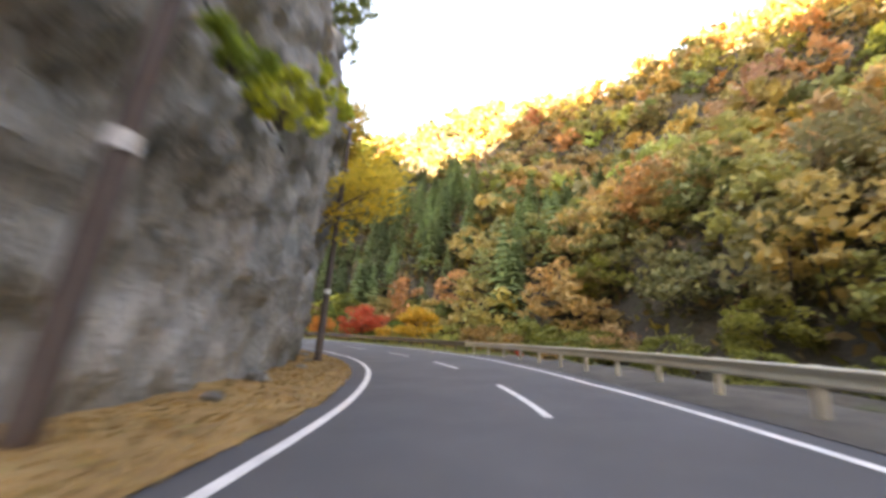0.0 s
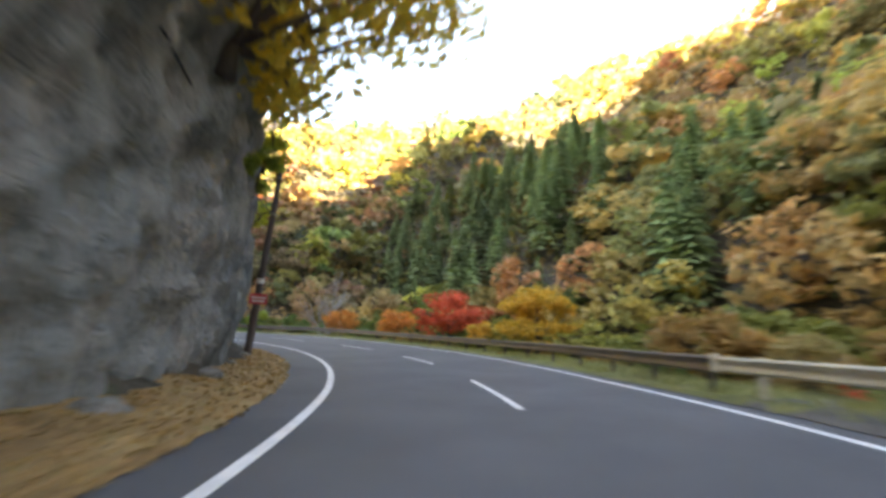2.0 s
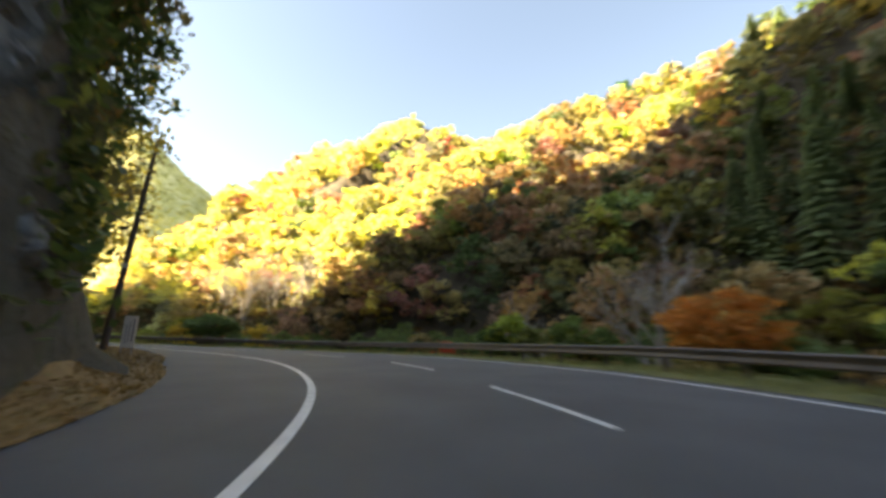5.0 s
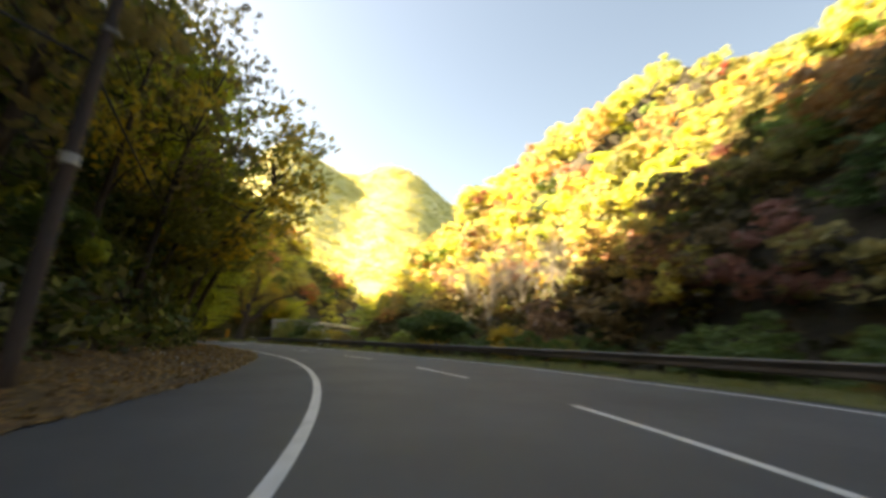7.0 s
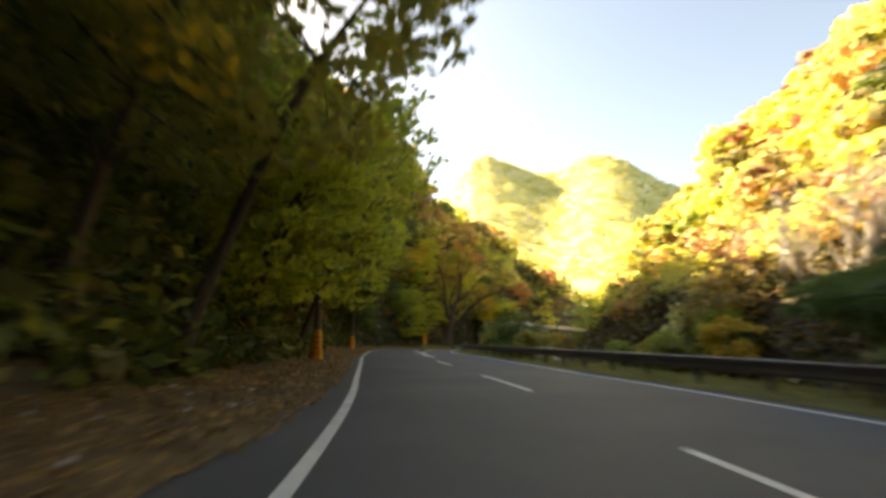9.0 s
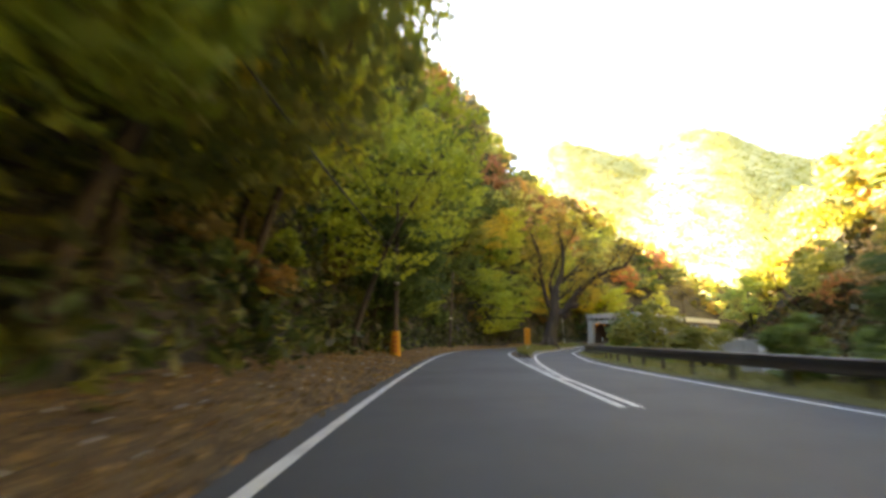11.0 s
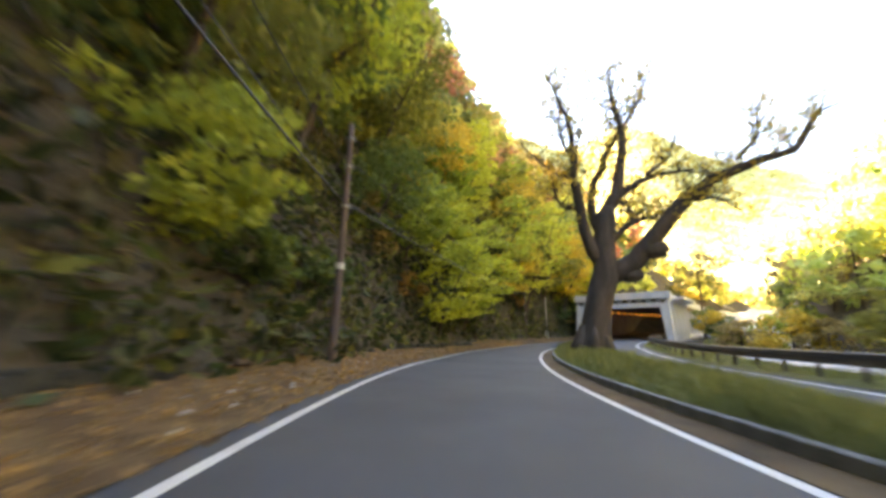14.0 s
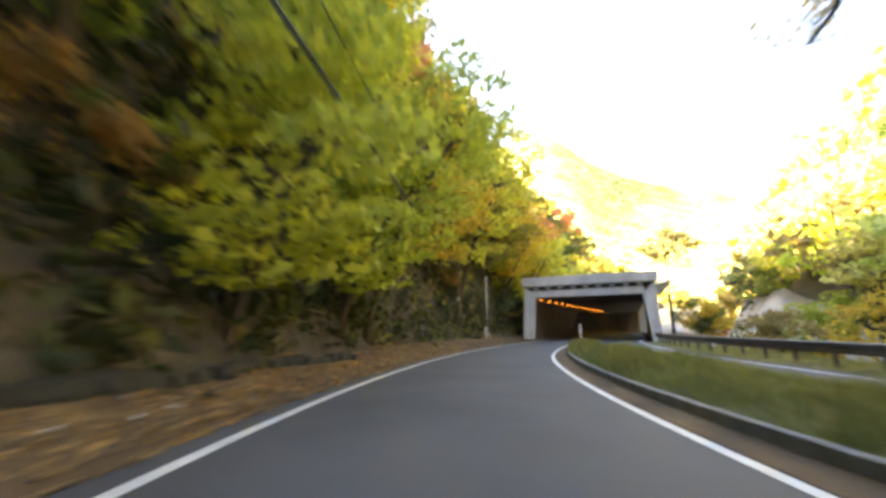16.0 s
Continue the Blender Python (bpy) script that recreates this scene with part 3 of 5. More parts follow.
def guardrail(s0, s1, material, label, zc, hgt, spacing, w, beams):
    rail = empty("guardrail", Matrix(), label, "guardrail")
    n = max(1, int((s1 - s0) / 24))
    cuts = np.linspace(s0, s1, n + 1)
    for a, b in zip(cuts[:-1], cuts[1:]):
        for z, hh in beams:
            w_beam("beam", a, b, z, hh, material, rail)
    me = post_mesh(w, zc + hgt / 2 - 0.02, material)
    bl = bmesh.new()
    box(bl, (-0.10, 0.0), (-0.05, 0.05), (zc - 0.08, zc + 0.08))
    block = bpy.data.meshes.new("bracket")
    bl.to_mesh(block)
    bl.free()
    block.materials.append(material)
    for s in np.arange(s0 + 0.4, s1, spacing):
        m = stand(s, float(rail_l(s)) + 0.14)
        post = new("post", me)
        post.parent, post.matrix_basis = rail, m
        br = new("bracket", block)
        br.parent, br.matrix_basis = rail, m
    return rail


guardrail(-40, 27.2, RAIL_WHITE, "cream-painted steel guardrail on round posts", 0.64, 0.29, 2.0, 0.14, [(0.64, 0.29)])
guardrail(27.2, 213, RAIL_BROWN, "dark brown painted steel guardrail on round posts", 0.62, 0.35, 2.0, 0.13, [(0.62, 0.35)])
bm = bmesh.new()
tube(bm, [place(27.25, float(rail_l(27.2)) - 0.03, 0.48), place(27.3, float(rail_l(27.2)) + 0.02, 0.84)], [0.09, 0.09], 10)
tagged(part("rail_end_cap", bm, RAIL_WHITE), "rounded cream steel end of the guardrail", "guardrail")


# ---------------------------------------------------------------- foliage
def leaf_quads(rng, c, size, up=0.55, long=1.0):
    """Folded diamond leaves at places c, tilted at random."""
    n = len(c)
    nrm = rng.normal(size=(n, 3))
    nrm[:, 2] = np.abs(nrm[:, 2]) * (1 + 2 * up)
    nrm /= np.linalg.norm(nrm, axis=1)[:, None]
    a = rng.normal(size=(n, 3))
    a -= nrm * (a * nrm).sum(1)[:, None]
    a /= np.linalg.norm(a, axis=1)[:, None]
    b = np.cross(nrm, a)
    sz = size * rng.uniform(0.6, 1.4, (n, 1))
    v = np.stack([c - a * sz * long, c + b * sz * 0.62 - nrm * sz * 0.15, c + a * sz * long, c - b * sz * 0.62 - nrm * sz * 0.15], 1)
    return v.reshape(-1, 3), np.arange(n * 4).reshape(-1, 4)


def crown_blobs(rng, r, h, n):
    d = rng.normal(size=(n, 3))
    d /= np.linalg.norm(d, axis=1)[:, None]
    d *= rng.uniform(0.45, 1.0, (n, 1)) ** 0.6
    d[:, 2] = d[:, 2] * 0.5 + 0.5
    taper = 1 - 0.35 * d[:, 2] ** 2
    return d * [r, r, h] * np.stack([taper, taper, 1 + 0 * taper], -1)


def crown(seed, r, h, base, nb, nl, size, flat=0.5):
    """A crown of leaf clumps over a height base: places of clumps, leaf verts and faces."""
    rng = np.random.RandomState(seed)
    b = crown_blobs(rng, r, h, nb) + [0, 0, base]
    rad = r * rng.uniform(0.2, 0.42, nb)
    d = rng.normal(size=(nb, nl, 3))
    d /= np.linalg.norm(d, axis=2)[..., None]
    d *= rng.uniform(0.3, 1, (nb, nl, 1)) ** 0.5
    c = (b[:, None] + d * rad[:, None, None] * [1, 1, flat]).reshape(-1, 3)
    return b, *leaf_quads(rng, c, size)


def spruce(seed, r, h, n, size):
    """A conical crown of drooping boughs."""
    rng = np.random.RandomState(seed)
    u = rng.uniform(0, 1, n) ** 0.75
    u = 1 - u
    u = np.round(u * 14) / 14 + rng.normal(size=n) * 0.012
    ang, k = rng.uniform(0, 6.28, n), rng.uniform(0.15, 1, n) ** 0.6
    lob = 1 + 0.22 * np.sin(ang * 5 + seed + u * 30)
    rr = r * np.clip(1 - u, 0, 1) ** 0.85 * k * lob + 0.05
    c = np.stack([rr * np.cos(ang), rr * np.sin(ang), 0.8 + u * (h - 0.8) - 0.28 * rr], -1)
    out = np.stack([np.cos(ang), np.sin(ang), -0.45 + 0 * ang], -1)
    side = np.stack([-np.sin(ang), np.cos(ang), 0 * ang], -1)
    sz = size * rng.uniform(0.6, 1.3, (n, 1))
    up = np.array([0, 0, 1.0])
    v = np.stack([c - out * sz, c + side * sz * 0.5 - up * sz * 0.1, c + out * sz, c - side * sz * 0.5 - up * sz * 0.1], 1)
    return v.reshape(-1, 3), np.arange(n * 4).reshape(-1, 4)


def limbs(seed, base, blobs, r0, lean=0.0, n=9, sides=7):
    """Trunk and boughs to some of the clumps."""
    rng = np.random.RandomState(seed + 77)
    bm = bmesh.new()
    top = base + (blobs[:, 2].max() - base) * 0.75
    k = 7
    pts = [Vector((lean * max(z / top, 0) ** 1.5 + 0.07 * r0 * 8 * math.sin(z * 1.1 + seed) * (z / top), 0.06 * r0 * 8 * math.cos(z * 0.9 + seed) * (z / top), z)) for z in np.linspace(-0.4, top, k)]
    radii = [r0 * (1.25 if i == 0 else 1) * (1 - 0.8 * i / (k - 1)) for i in range(k)]
    tube(bm, pts, radii, sides)
    for j in rng.permutation(len(blobs))[:n]:
        b = Vector(blobs[j])
        i = int(np.clip(np.searchsorted([p.z for p in pts], max(b.z - rng.uniform(0.5, 2.0), base * 0.55)), 1, k - 2))
        a = pts[i]
        m = a.lerp(b, 0.5) + Vector((0, 0, 0.25))
        tube(bm, [a, m, b], [radii[i] * 0.55, radii[i] * 0.32, 0.015], 5)
    return bm


TREES = {}


def tree_kind(key, hue, seed, r, h, base, nb, nl, size, r0, label, lean=0.0, flat=0.5, bark=None, n=9, group="trees of the valley"):
    """Builds a leafy tree once, at the origin; its copies stand in the woods."""
    root = empty("tree", Matrix(), label, "tree", group)
    b, v, f = crown(seed, r, h, base, nb, nl, size, flat)
    b[:, 0] += lean * np.clip(b[:, 2] / (base + h), 0, 1) ** 1.5
    v[:, 0] += lean * np.clip(v[:, 2] / (base + h), 0, 1) ** 1.5
    part("trunk", limbs(seed, base, b, r0, lean, n), bark or BARK, root, smooth=True)
    mesh_np("crown", v, f, LEAF[hue], root)
    TREES[key] = [root, False]


def shrub_kind(key, hue, seed, r, h, nb, nl, size, label):
    root = empty("shrub", Matrix(), label, "shrub", "shrubs of the valley")
    b, v, f = crown(seed, r, h, 0.12, nb, nl, size, 0.7)
    bm = bmesh.new()
    for j in range(0, min(len(b), 9)):
        tube(bm, [(0.02 * j - 0.09, 0.02 * (j % 3), -0.25), tuple(b[j] * [0.45, 0.45, 0.5]), tuple(b[j])], [0.035, 0.025, 0.008], 5)
    part("stem", bm, BARK, root)
    mesh_np("foliage", v, f, LEAF[hue], root)
    TREES[key] = [root, False]


def plant(key, x, y, z, turn, size=1.0, tilt=0.0):
    root, used = TREES[key]
    m = pose(x, y, z, 0, tilt, turn) @ Matrix.Diagonal((size, size, size, 1))
    if not used:
        root.matrix_basis = m
        TREES[key][1] = True
        return root
    c = copy_thing(root, Matrix())
    c.matrix_basis = m
    return c


def plant_at(key, s, lat, turn, size=1.0, dz=-0.1, tilt=0.0):
    x, y, _ = place(s, lat)
    return plant(key, x, y, float(height(np.array([x]), np.array([y]))[0]) + dz, turn, size, tilt)


# ---------------------------------------------------------------- woods far off: one mesh, trees past counting
def woods():
    rng = np.random.RandomState(5)
    PAL = np.array([(0.055, 0.085, 0.025), (0.10, 0.115, 0.03), (0.17, 0.165, 0.04), (0.33, 0.28, 0.04), (0.32, 0.19, 0.04), (0.24, 0.13, 0.045), (0.20, 0.145, 0.055), (0.27, 0.08, 0.04), (0.075, 0.112, 0.036), (0.40, 0.375, 0.035)])
    PAL = np.array([muted(c, 0.24) for c in PAL])
    weights = np.array([0.10, 0.16, 0.19, 0.17, 0.13, 0.10, 0.12, 0.03, 0.0, 0.0])
    mids = [crown(100 + k, 3.1, 5.2, 0.7, 23, 26, 0.29, 0.55)[1:] for k in range(5)]
    fars = [crown(120 + k, 3.3, 4.8, 1.0, 12, 12, 0.6, 0.55)[1:] for k in range(4)]
    cons = [spruce(140 + k, 2.3, 8.6, 420, 0.5) for k in range(3)]
    # candidate places on a jittered grid
    step = 4.3
    gx, gy = np.meshgrid(np.arange(-420, 140, step), np.arange(-130, 230, step))
    x = (gx + rng.uniform(-1.9, 1.9, gx.shape)).ravel()
    y = (gy + rng.uniform(-1.9, 1.9, gy.shape)).ravel()
    s, lat = along(x, y)
    z = height(x, y)
    keep = ((lat > first_r(s) + np.where(s > 225, -2, 1)) & (lat < 125)) | ((lat < np.where(s > 235, -6.5, -12)) & (lat > np.where(x < -100, -70, -34)) & (s > 50) & ~((s < 72) & (lat > -14)))
    keep &= (s > -58) & (s < 420)
    # thin out what lies far behind
    keep &= ~((lat > 70) & (rng.uniform(size=len(x)) < 0.4)) & ~((lat < -32) & (rng.uniform(size=len(x)) < 0.45)) & ~((s > 270) & (rng.uniform(size=len(x)) < 0.35))
    keep &= ~((s > 204) & (lat > -12) & (lat < np.where(s < 270, 20.5, 15)) & (rng.uniform(size=len(x)) < 0.95) & ((lat > 0) | (s > 232)))
    keep &= ~((s > 104) & (s < 127) & (lat > 0) & (lat < 41))
    keep &= ~((s > 140) & (s < 236) & (lat > 0) & (lat < np.where(s < 212, 37, 24)))
    x, y, z, s, lat = x[keep], y[keep], z[keep], s[keep], lat[keep]
    con = (wave(x, y, 60, 21) > 0.05) & (rng.uniform(size=len(x)) < 0.93) & (lat > 0) & (s > 39) & (s < 75) & (lat > 30) & (lat < 82)
    hue = rng.choice(len(PAL), size=len(x), p=weights)
    patch = wave(x, y, 45, 22)
    swap = rng.uniform(size=len(x)) < 0.5
    hue = np.where(swap & (patch > 0.45), 3, np.where(swap & (patch < -0.5), 6, hue))
    hue = np.where((lat < 0) & (rng.uniform(size=len(x)) < 0.35), 1, hue)
    # brighter, yellower hues add to the sunlit look of the western slope
    west = (x < -72) & (rng.uniform(size=len(x)) < 0.72)
    hue = np.where(west & (lat > 0), rng.choice([2, 3, 3, 9, 9, 9], size=len(x)), hue)
    # yellow hues stand in for sun on the crowns at the valley head
    head = (lat < 0) & (s > 192) & (rng.uniform(size=len(x)) < 0.62)
    hue = np.where(head, rng.choice([2, 3, 3, 9, 9, 4], size=len(x)), hue)
    east = (s < 50) & (lat > 0) & (rng.uniform(size=len(x)) < 0.88)
    hue = np.where(east, rng.choice([1, 2, 3, 4, 4, 4, 5, 6], size=len(x)), hue)
    # darker hues and the factor below put this slope's shade into the leaves
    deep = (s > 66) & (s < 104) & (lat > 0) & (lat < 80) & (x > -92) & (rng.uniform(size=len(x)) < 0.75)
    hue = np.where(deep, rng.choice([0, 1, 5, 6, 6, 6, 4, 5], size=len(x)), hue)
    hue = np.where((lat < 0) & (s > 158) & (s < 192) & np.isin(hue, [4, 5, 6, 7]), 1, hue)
    slope_shade = np.where((s > 58) & (s < 104) & (lat > 0) & (x > -95), 0.78, 1.0)
    near = (lat > -24) & (lat < 42) & (s > -10) & (s < 262)
    sc = rng.uniform(0.75, 1.35, len(x)) * np.where((s > 200) & (lat > 0), 1.35, np.where(s > 190, 1.25, 1.0)) * np.where((s < 60) & (lat > 0), 1.15, 1.0) * np.where(con, 0.86, 1.0)
    V, F, C, at = [], [], [], 0
    for grp, tmpl, cond in (("mid", mids, near & ~con), ("far", fars, ~near & ~con), ("con", cons, con)):
        idx = np.where(cond)[0]
        which = rng.randint(len(tmpl), size=len(idx))
        for k, (tv, tf) in enumerate(tmpl):
            ii = idx[which == k]
            if not len(ii):
                continue
            a = rng.uniform(0, 6.28, len(ii))
            ca, sa = np.cos(a)[:, None], np.sin(a)[:, None]
            q = sc[ii][:, None]
            vx, vy, vz = tv[:, 0][None], tv[:, 1][None], tv[:, 2][None]
            v = np.stack([(vx * ca - vy * sa) * q + x[ii][:, None], (vx * sa + vy * ca) * q + y[ii][:, None], vz * q * rng.uniform(0.85, 1.25, (len(ii), 1)) + z[ii][:, None] - 0.2], -1)
            nv = len(tv)
            V.append(v.reshape(-1, 3))
            F.append((tf[None] + (np.arange(len(ii)) * nv)[:, None, None] + at).reshape(-1, 4))
            col = PAL[8] * rng.uniform(0.9, 1.8, (len(ii), 1)) if grp == "con" else PAL[hue[ii]] * rng.uniform(0.75, 1.3, (len(ii), 3))
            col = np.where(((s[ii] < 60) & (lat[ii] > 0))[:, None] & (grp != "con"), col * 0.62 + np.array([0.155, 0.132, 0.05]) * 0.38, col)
            col = col * slope_shade[ii][:, None]
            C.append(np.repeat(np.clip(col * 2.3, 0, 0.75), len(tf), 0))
            at += len(ii) * nv
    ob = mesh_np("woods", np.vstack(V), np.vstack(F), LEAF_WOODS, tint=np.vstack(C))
    tagged(ob, "dense mixed autumn woods in green, yellow and rust on the slopes", "woods", kind="stuff")
    # pale stems among the crowns
    rs = np.random.RandomState(9)
    pick = np.where(near & ~con & (rs.uniform(size=len(x)) < 0.5))[0]
    ring = np.array([(math.cos(a), math.sin(a)) for a in (0, 2.09, 4.19)])
    vs, fs = [], []
    for j, i in enumerate(pick):
        h, r = 4.5 * sc[i], 0.11 * sc[i]
        dx, dy = rs.normal(size=2) * 0.35
        vs.append(np.r_[np.c_[x[i] + ring[:, 0] * r, y[i] + ring[:, 1] * r, np.full(3, z[i] - 0.3)], np.c_[x[i] + dx + ring[:, 0] * r * 0.5, y[i] + dy + ring[:, 1] * r * 0.5, np.full(3, z[i] + h)]])
        fs.append(np.array([(0, 1, 4, 3), (1, 2, 5, 4), (2, 0, 3, 5)]) + 6 * j)
    ob = mesh_np("wood_stems", np.vstack(vs), np.vstack(fs), BARK)
    tagged(ob, "slender dark trunks among the woods on the slopes", "woods", kind="stuff")
    # mountains that close the valley: clumps of crowns
    n = 8500
    fx, fy = -455 - 560 * rng.uniform(0, 1, n) ** 1.1, rng.uniform(-430, 320, n)
    fz = height(fx, fy)
    fs, fl = along(fx, fy)
    ok = ~((fl > -20) & (fl < 30) & (fx > -440))
    fx, fy, fz = fx[ok], fy[ok], fz[ok]
    n = len(fx)
    c = np.stack([fx, fy, fz + 2.0], -1)[:, None] + rng.normal(size=(n, 9, 3)) * [2.8, 2.8, 1.7]
    v, f = leaf_quads(rng, c.reshape(-1, 3), 1.5)
    # crown tints are lifted towards pale yellow, haze put into the colour
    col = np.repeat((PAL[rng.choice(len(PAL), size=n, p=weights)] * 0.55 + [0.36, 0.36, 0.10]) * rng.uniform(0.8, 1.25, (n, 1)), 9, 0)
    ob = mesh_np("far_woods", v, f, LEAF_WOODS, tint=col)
    tagged(ob, "distant autumn woods on the mountains closing the valley, tinted pale as in haze", "woods", kind="stuff")


woods()


# ---------------------------------------------------------------- single trees and shrubs
WORDS = {"green": "green", "olive": "olive-green", "yellow": "bright yellow", "amber": "golden", "fresh": "fresh yellow-green", "lime": "yellow-green", "gold": "golden orange", "maize": "golden yellow", "orange": "orange-brown", "rust": "rust-brown", "red": "red", "brown": "dull brown"}
for k, hue in enumerate(("green", "olive", "yellow", "lime", "rust", "brown", "gold")):
    tree_kind("mid_" + hue, hue, 30 + k, 2.9, 4.8, 1.5, 32, 62, 0.185, 0.16, "%s broadleaf tree in autumn leaf on the slope" % WORDS[hue])
for k, hue in enumerate(("green", "olive", "lime", "yellow", "green", "fresh")):
    tree_kind("near_%d" % k, hue, 50 + k, 3.4, 6.2, 1.3, 46, 52, 0.18, 0.15, "%s broadleaf tree overhanging the road" % WORDS[hue], lean=2.4, flat=0.3)
for k, hue in enumerate(("green", "olive", "lime", "rust", "brown", "gold", "orange", "red", "fresh")):
    shrub_kind("shrub_" + hue, hue, 70 + k, 1.3, 1.5, 16, 46, 0.14, "%s leafy shrub by the roadside" % WORDS[hue])

for k, hue in enumerate(("olive", "fresh", "green", "amber")):
    tree_kind("tall_%d" % k, hue, 60 + k, 4.0, 11.0, 3.6, 64 if hue == "amber" else 70, 22 if hue == "amber" else 36, 0.2, 0.2, "tall %s broadleaf tree arching over the road" % WORDS[hue], lean=5.2, flat=0.34, n=16)

rng = np.random.RandomState(17)
for i, s in enumerate((93.6, 101, 107, 113, 119, 126, 134, 143, 151, 158, 165, 176, 189, 204, 218)):
    back = 2.6 if 148 < s < 180 else 0
    plant_at("tall_%d" % ((3, 0, 1, 1, 0, 1, 1, 2, 1, 0, 1, 0, 1, 1, 3)[i]), s, -float(foot_l(s)) - (0.3, 0.8, 1.4)[i % 3] - back + (0.6 if 100 < s < 114 else 0), yaw_at(s) + (10, -15, 5, -5)[i % 4], (1.0, 1.08, 0.95)[i % 3], -0.4)
# the row over the river, behind the guardrail
for i in range(150):
    s = rng.uniform(-22, 75) if i < 62 else rng.uniform(75, 225)
    lat = float(first_r(s)) - 7 + rng.uniform(0, 13 if i < 62 else 9)
    if (97 < s < 130 and lat < 27) or 138 < s < 206:
        continue
    if 60 < s < 97 and rng.uniform() < 0.7:
        plant_at("mid_" + rng.choice(["green", "rust", "brown", "green"]), s, lat, rng.uniform(0, 360), rng.uniform(0.7, 1.1))
        continue
    hue = rng.choice(["green", "olive", "yellow", "lime", "rust", "brown", "gold"], p=[0.2, 0.46, 0.04, 0.05, 0.06, 0.15, 0.04] if s < 95 else [0.12, 0.18, 0.34, 0.30, 0.01, 0.02, 0.03])
    if s < 60 and hue in ("lime", "yellow", "gold"):
        hue = ("olive", "olive", "brown", "green")[i % 4]
    plant_at("mid_" + hue, s, lat, rng.uniform(0, 360), rng.uniform(0.7, 1.15))
# the left mountain side over the road
for i in range(104):
    s = 62 + i * 1.7 + rng.uniform(-0.8, 0.8)
    lat = -float(foot_l(s)) - 0.9 - rng.uniform(0, 6.5)
    turn = yaw_at(s) + rng.uniform(-40, 40)
    if s < 92 and i % 3:
        continue
    if s < 92:
        lat -= 2.5
    if 147 < s < 178:
        lat -= 2.6
    kinds = [0.10, 0.34, 0.30, 0.03, 0.08, 0.15] if s < 136 else [0.18, 0.32, 0.28, 0.02, 0.12, 0.08] if s < 176 else [0.06, 0.14, 0.28, 0.2, 0.04, 0.28]
    plant_at("near_%d" % rng.choice([0, 1, 2, 3, 4, 5], p=kinds), s, lat, turn, rng.uniform(0.85, 1.5), -0.3)
for i in range(110):
    s = rng.uniform(62, 225)
    plant_at("shrub_" + rng.choice(["green", "olive", "lime", "rust", "brown", "green"]), s, -float(foot_l(s)) - 0.9 - rng.uniform(0, 3.5), rng.uniform(0, 360), rng.uniform(0.6, 1.3))
# bright low boughs over the shoulder
for k, (s, lat, size) in enumerate(((141, -5.6, 1.0), (144.5, -6.3, 1.1), (147.0, -6.6, 1.0), (141.2, -5.3, 1.1), (138.6, -5.8, 1.0), (172, -7.4, 1.0), (177, -7.0, 1.0), (180, -5.4, 1.1), (187, -5.6, 1.0), (106, -5.6, 1.0), (116, -5.8, 1.0))):
    plant_at("near_%d" % (0, 0, 2, 4, 0, 4, 2, 5, 5, 5, 2)[k], s, lat, yaw_at(s) + 20 * (k % 3) - 20, size, 0.2)
# boughs that drape over the shoulder before the pole
for k, (s, lat, up, size) in enumerate(((156.8, -7.9, 1.6, 0.85), (158.4, -8.3, 5.4, 1.0), (155.0, -8.6, 8.2, 1.0))):
    x, y, z = place(s, lat)
    plant("near_%d" % (2, 1, 2)[k], x, y, z + up, yaw_at(s) + (10, -15, 5)[k], size)
# on top of the cliff
for s, lat, key, size in ((13, -8.6, "near_2", 0.8), (17, -7.5, "near_1", 1.0), (26, -7.2, "near_3", 1.0), (34, -7.6, "near_1", 1.0),
                          (42, -8.0, "near_1", 1.0), (52, -8.2, "near_1", 1.1), (57, -8.6, "near_3", 1.0), (61, -9.6, "near_1", 1.0), (66, -10.5, "near_0", 1.1), (71, -11.0, "near_4", 1.1)):
    plant_at(key, s, lat, yaw_at(s) + rng.uniform(-25, 25), size, -0.6)
# shrubs on the bank behind the guardrail
for i in range(105):
    s = rng.uniform(24, 97) if i < 70 else rng.uniform(122, 165)
    plant_at("shrub_" + rng.choice(["green", "olive", "green", "rust", "brown"] if s < 97 else ["green", "olive", "lime"]), s, float(rail_l(s)) + 2.2 + rng.uniform(0, 7), rng.uniform(0, 360), rng.uniform(0.6, 1.2), 0.1)
# the coloured row at the bend
tree_kind("maple_gold", "maize", 91, 2.7, 3.0, 0.5, 44, 95, 0.13, 0.11, "golden yellow maple behind the brown guardrail", n=12)
tree_kind("maple_red", "red", 92, 2.7, 2.9, 0.7, 44, 95, 0.13, 0.11, "scarlet maple behind the brown guardrail", n=12)
tree_kind("maple_orange", "orange", 93, 2.0, 2.4, 0.4, 36, 80, 0.13, 0.09, "orange-brown maple behind the brown guardrail", n=12)
plant_at("maple_gold", 40.2, 11.2, 20, 1.0, 0.2)
plant_at("maple_red", 48.4, 11.9, 70, 1.05, 0.3)
plant_at("shrub_gold", 44.6, 10.9, 0, 1.0, 0.2)
plant_at("maple_orange", 53.4, 11.4, 10, 0.95, 0.2)
plant_at("shrub_green", 55, 11.3, 10, 1.1, 0.2)
plant_at("maple_orange", 59.5, 11.6, 130, 0.9, 0.2)
plant_at("shrub_green", 64, 11.2, 40, 1.2, 0.2)
plant_at("shrub_lime", 68, 11.6, 90, 1.3, 0.2)
plant_at("shrub_red", 29.5, 11.5, 90, 0.9, 0.2)
plant_at("maple_red", 77, 17.0, 30, 0.9, 0.2)
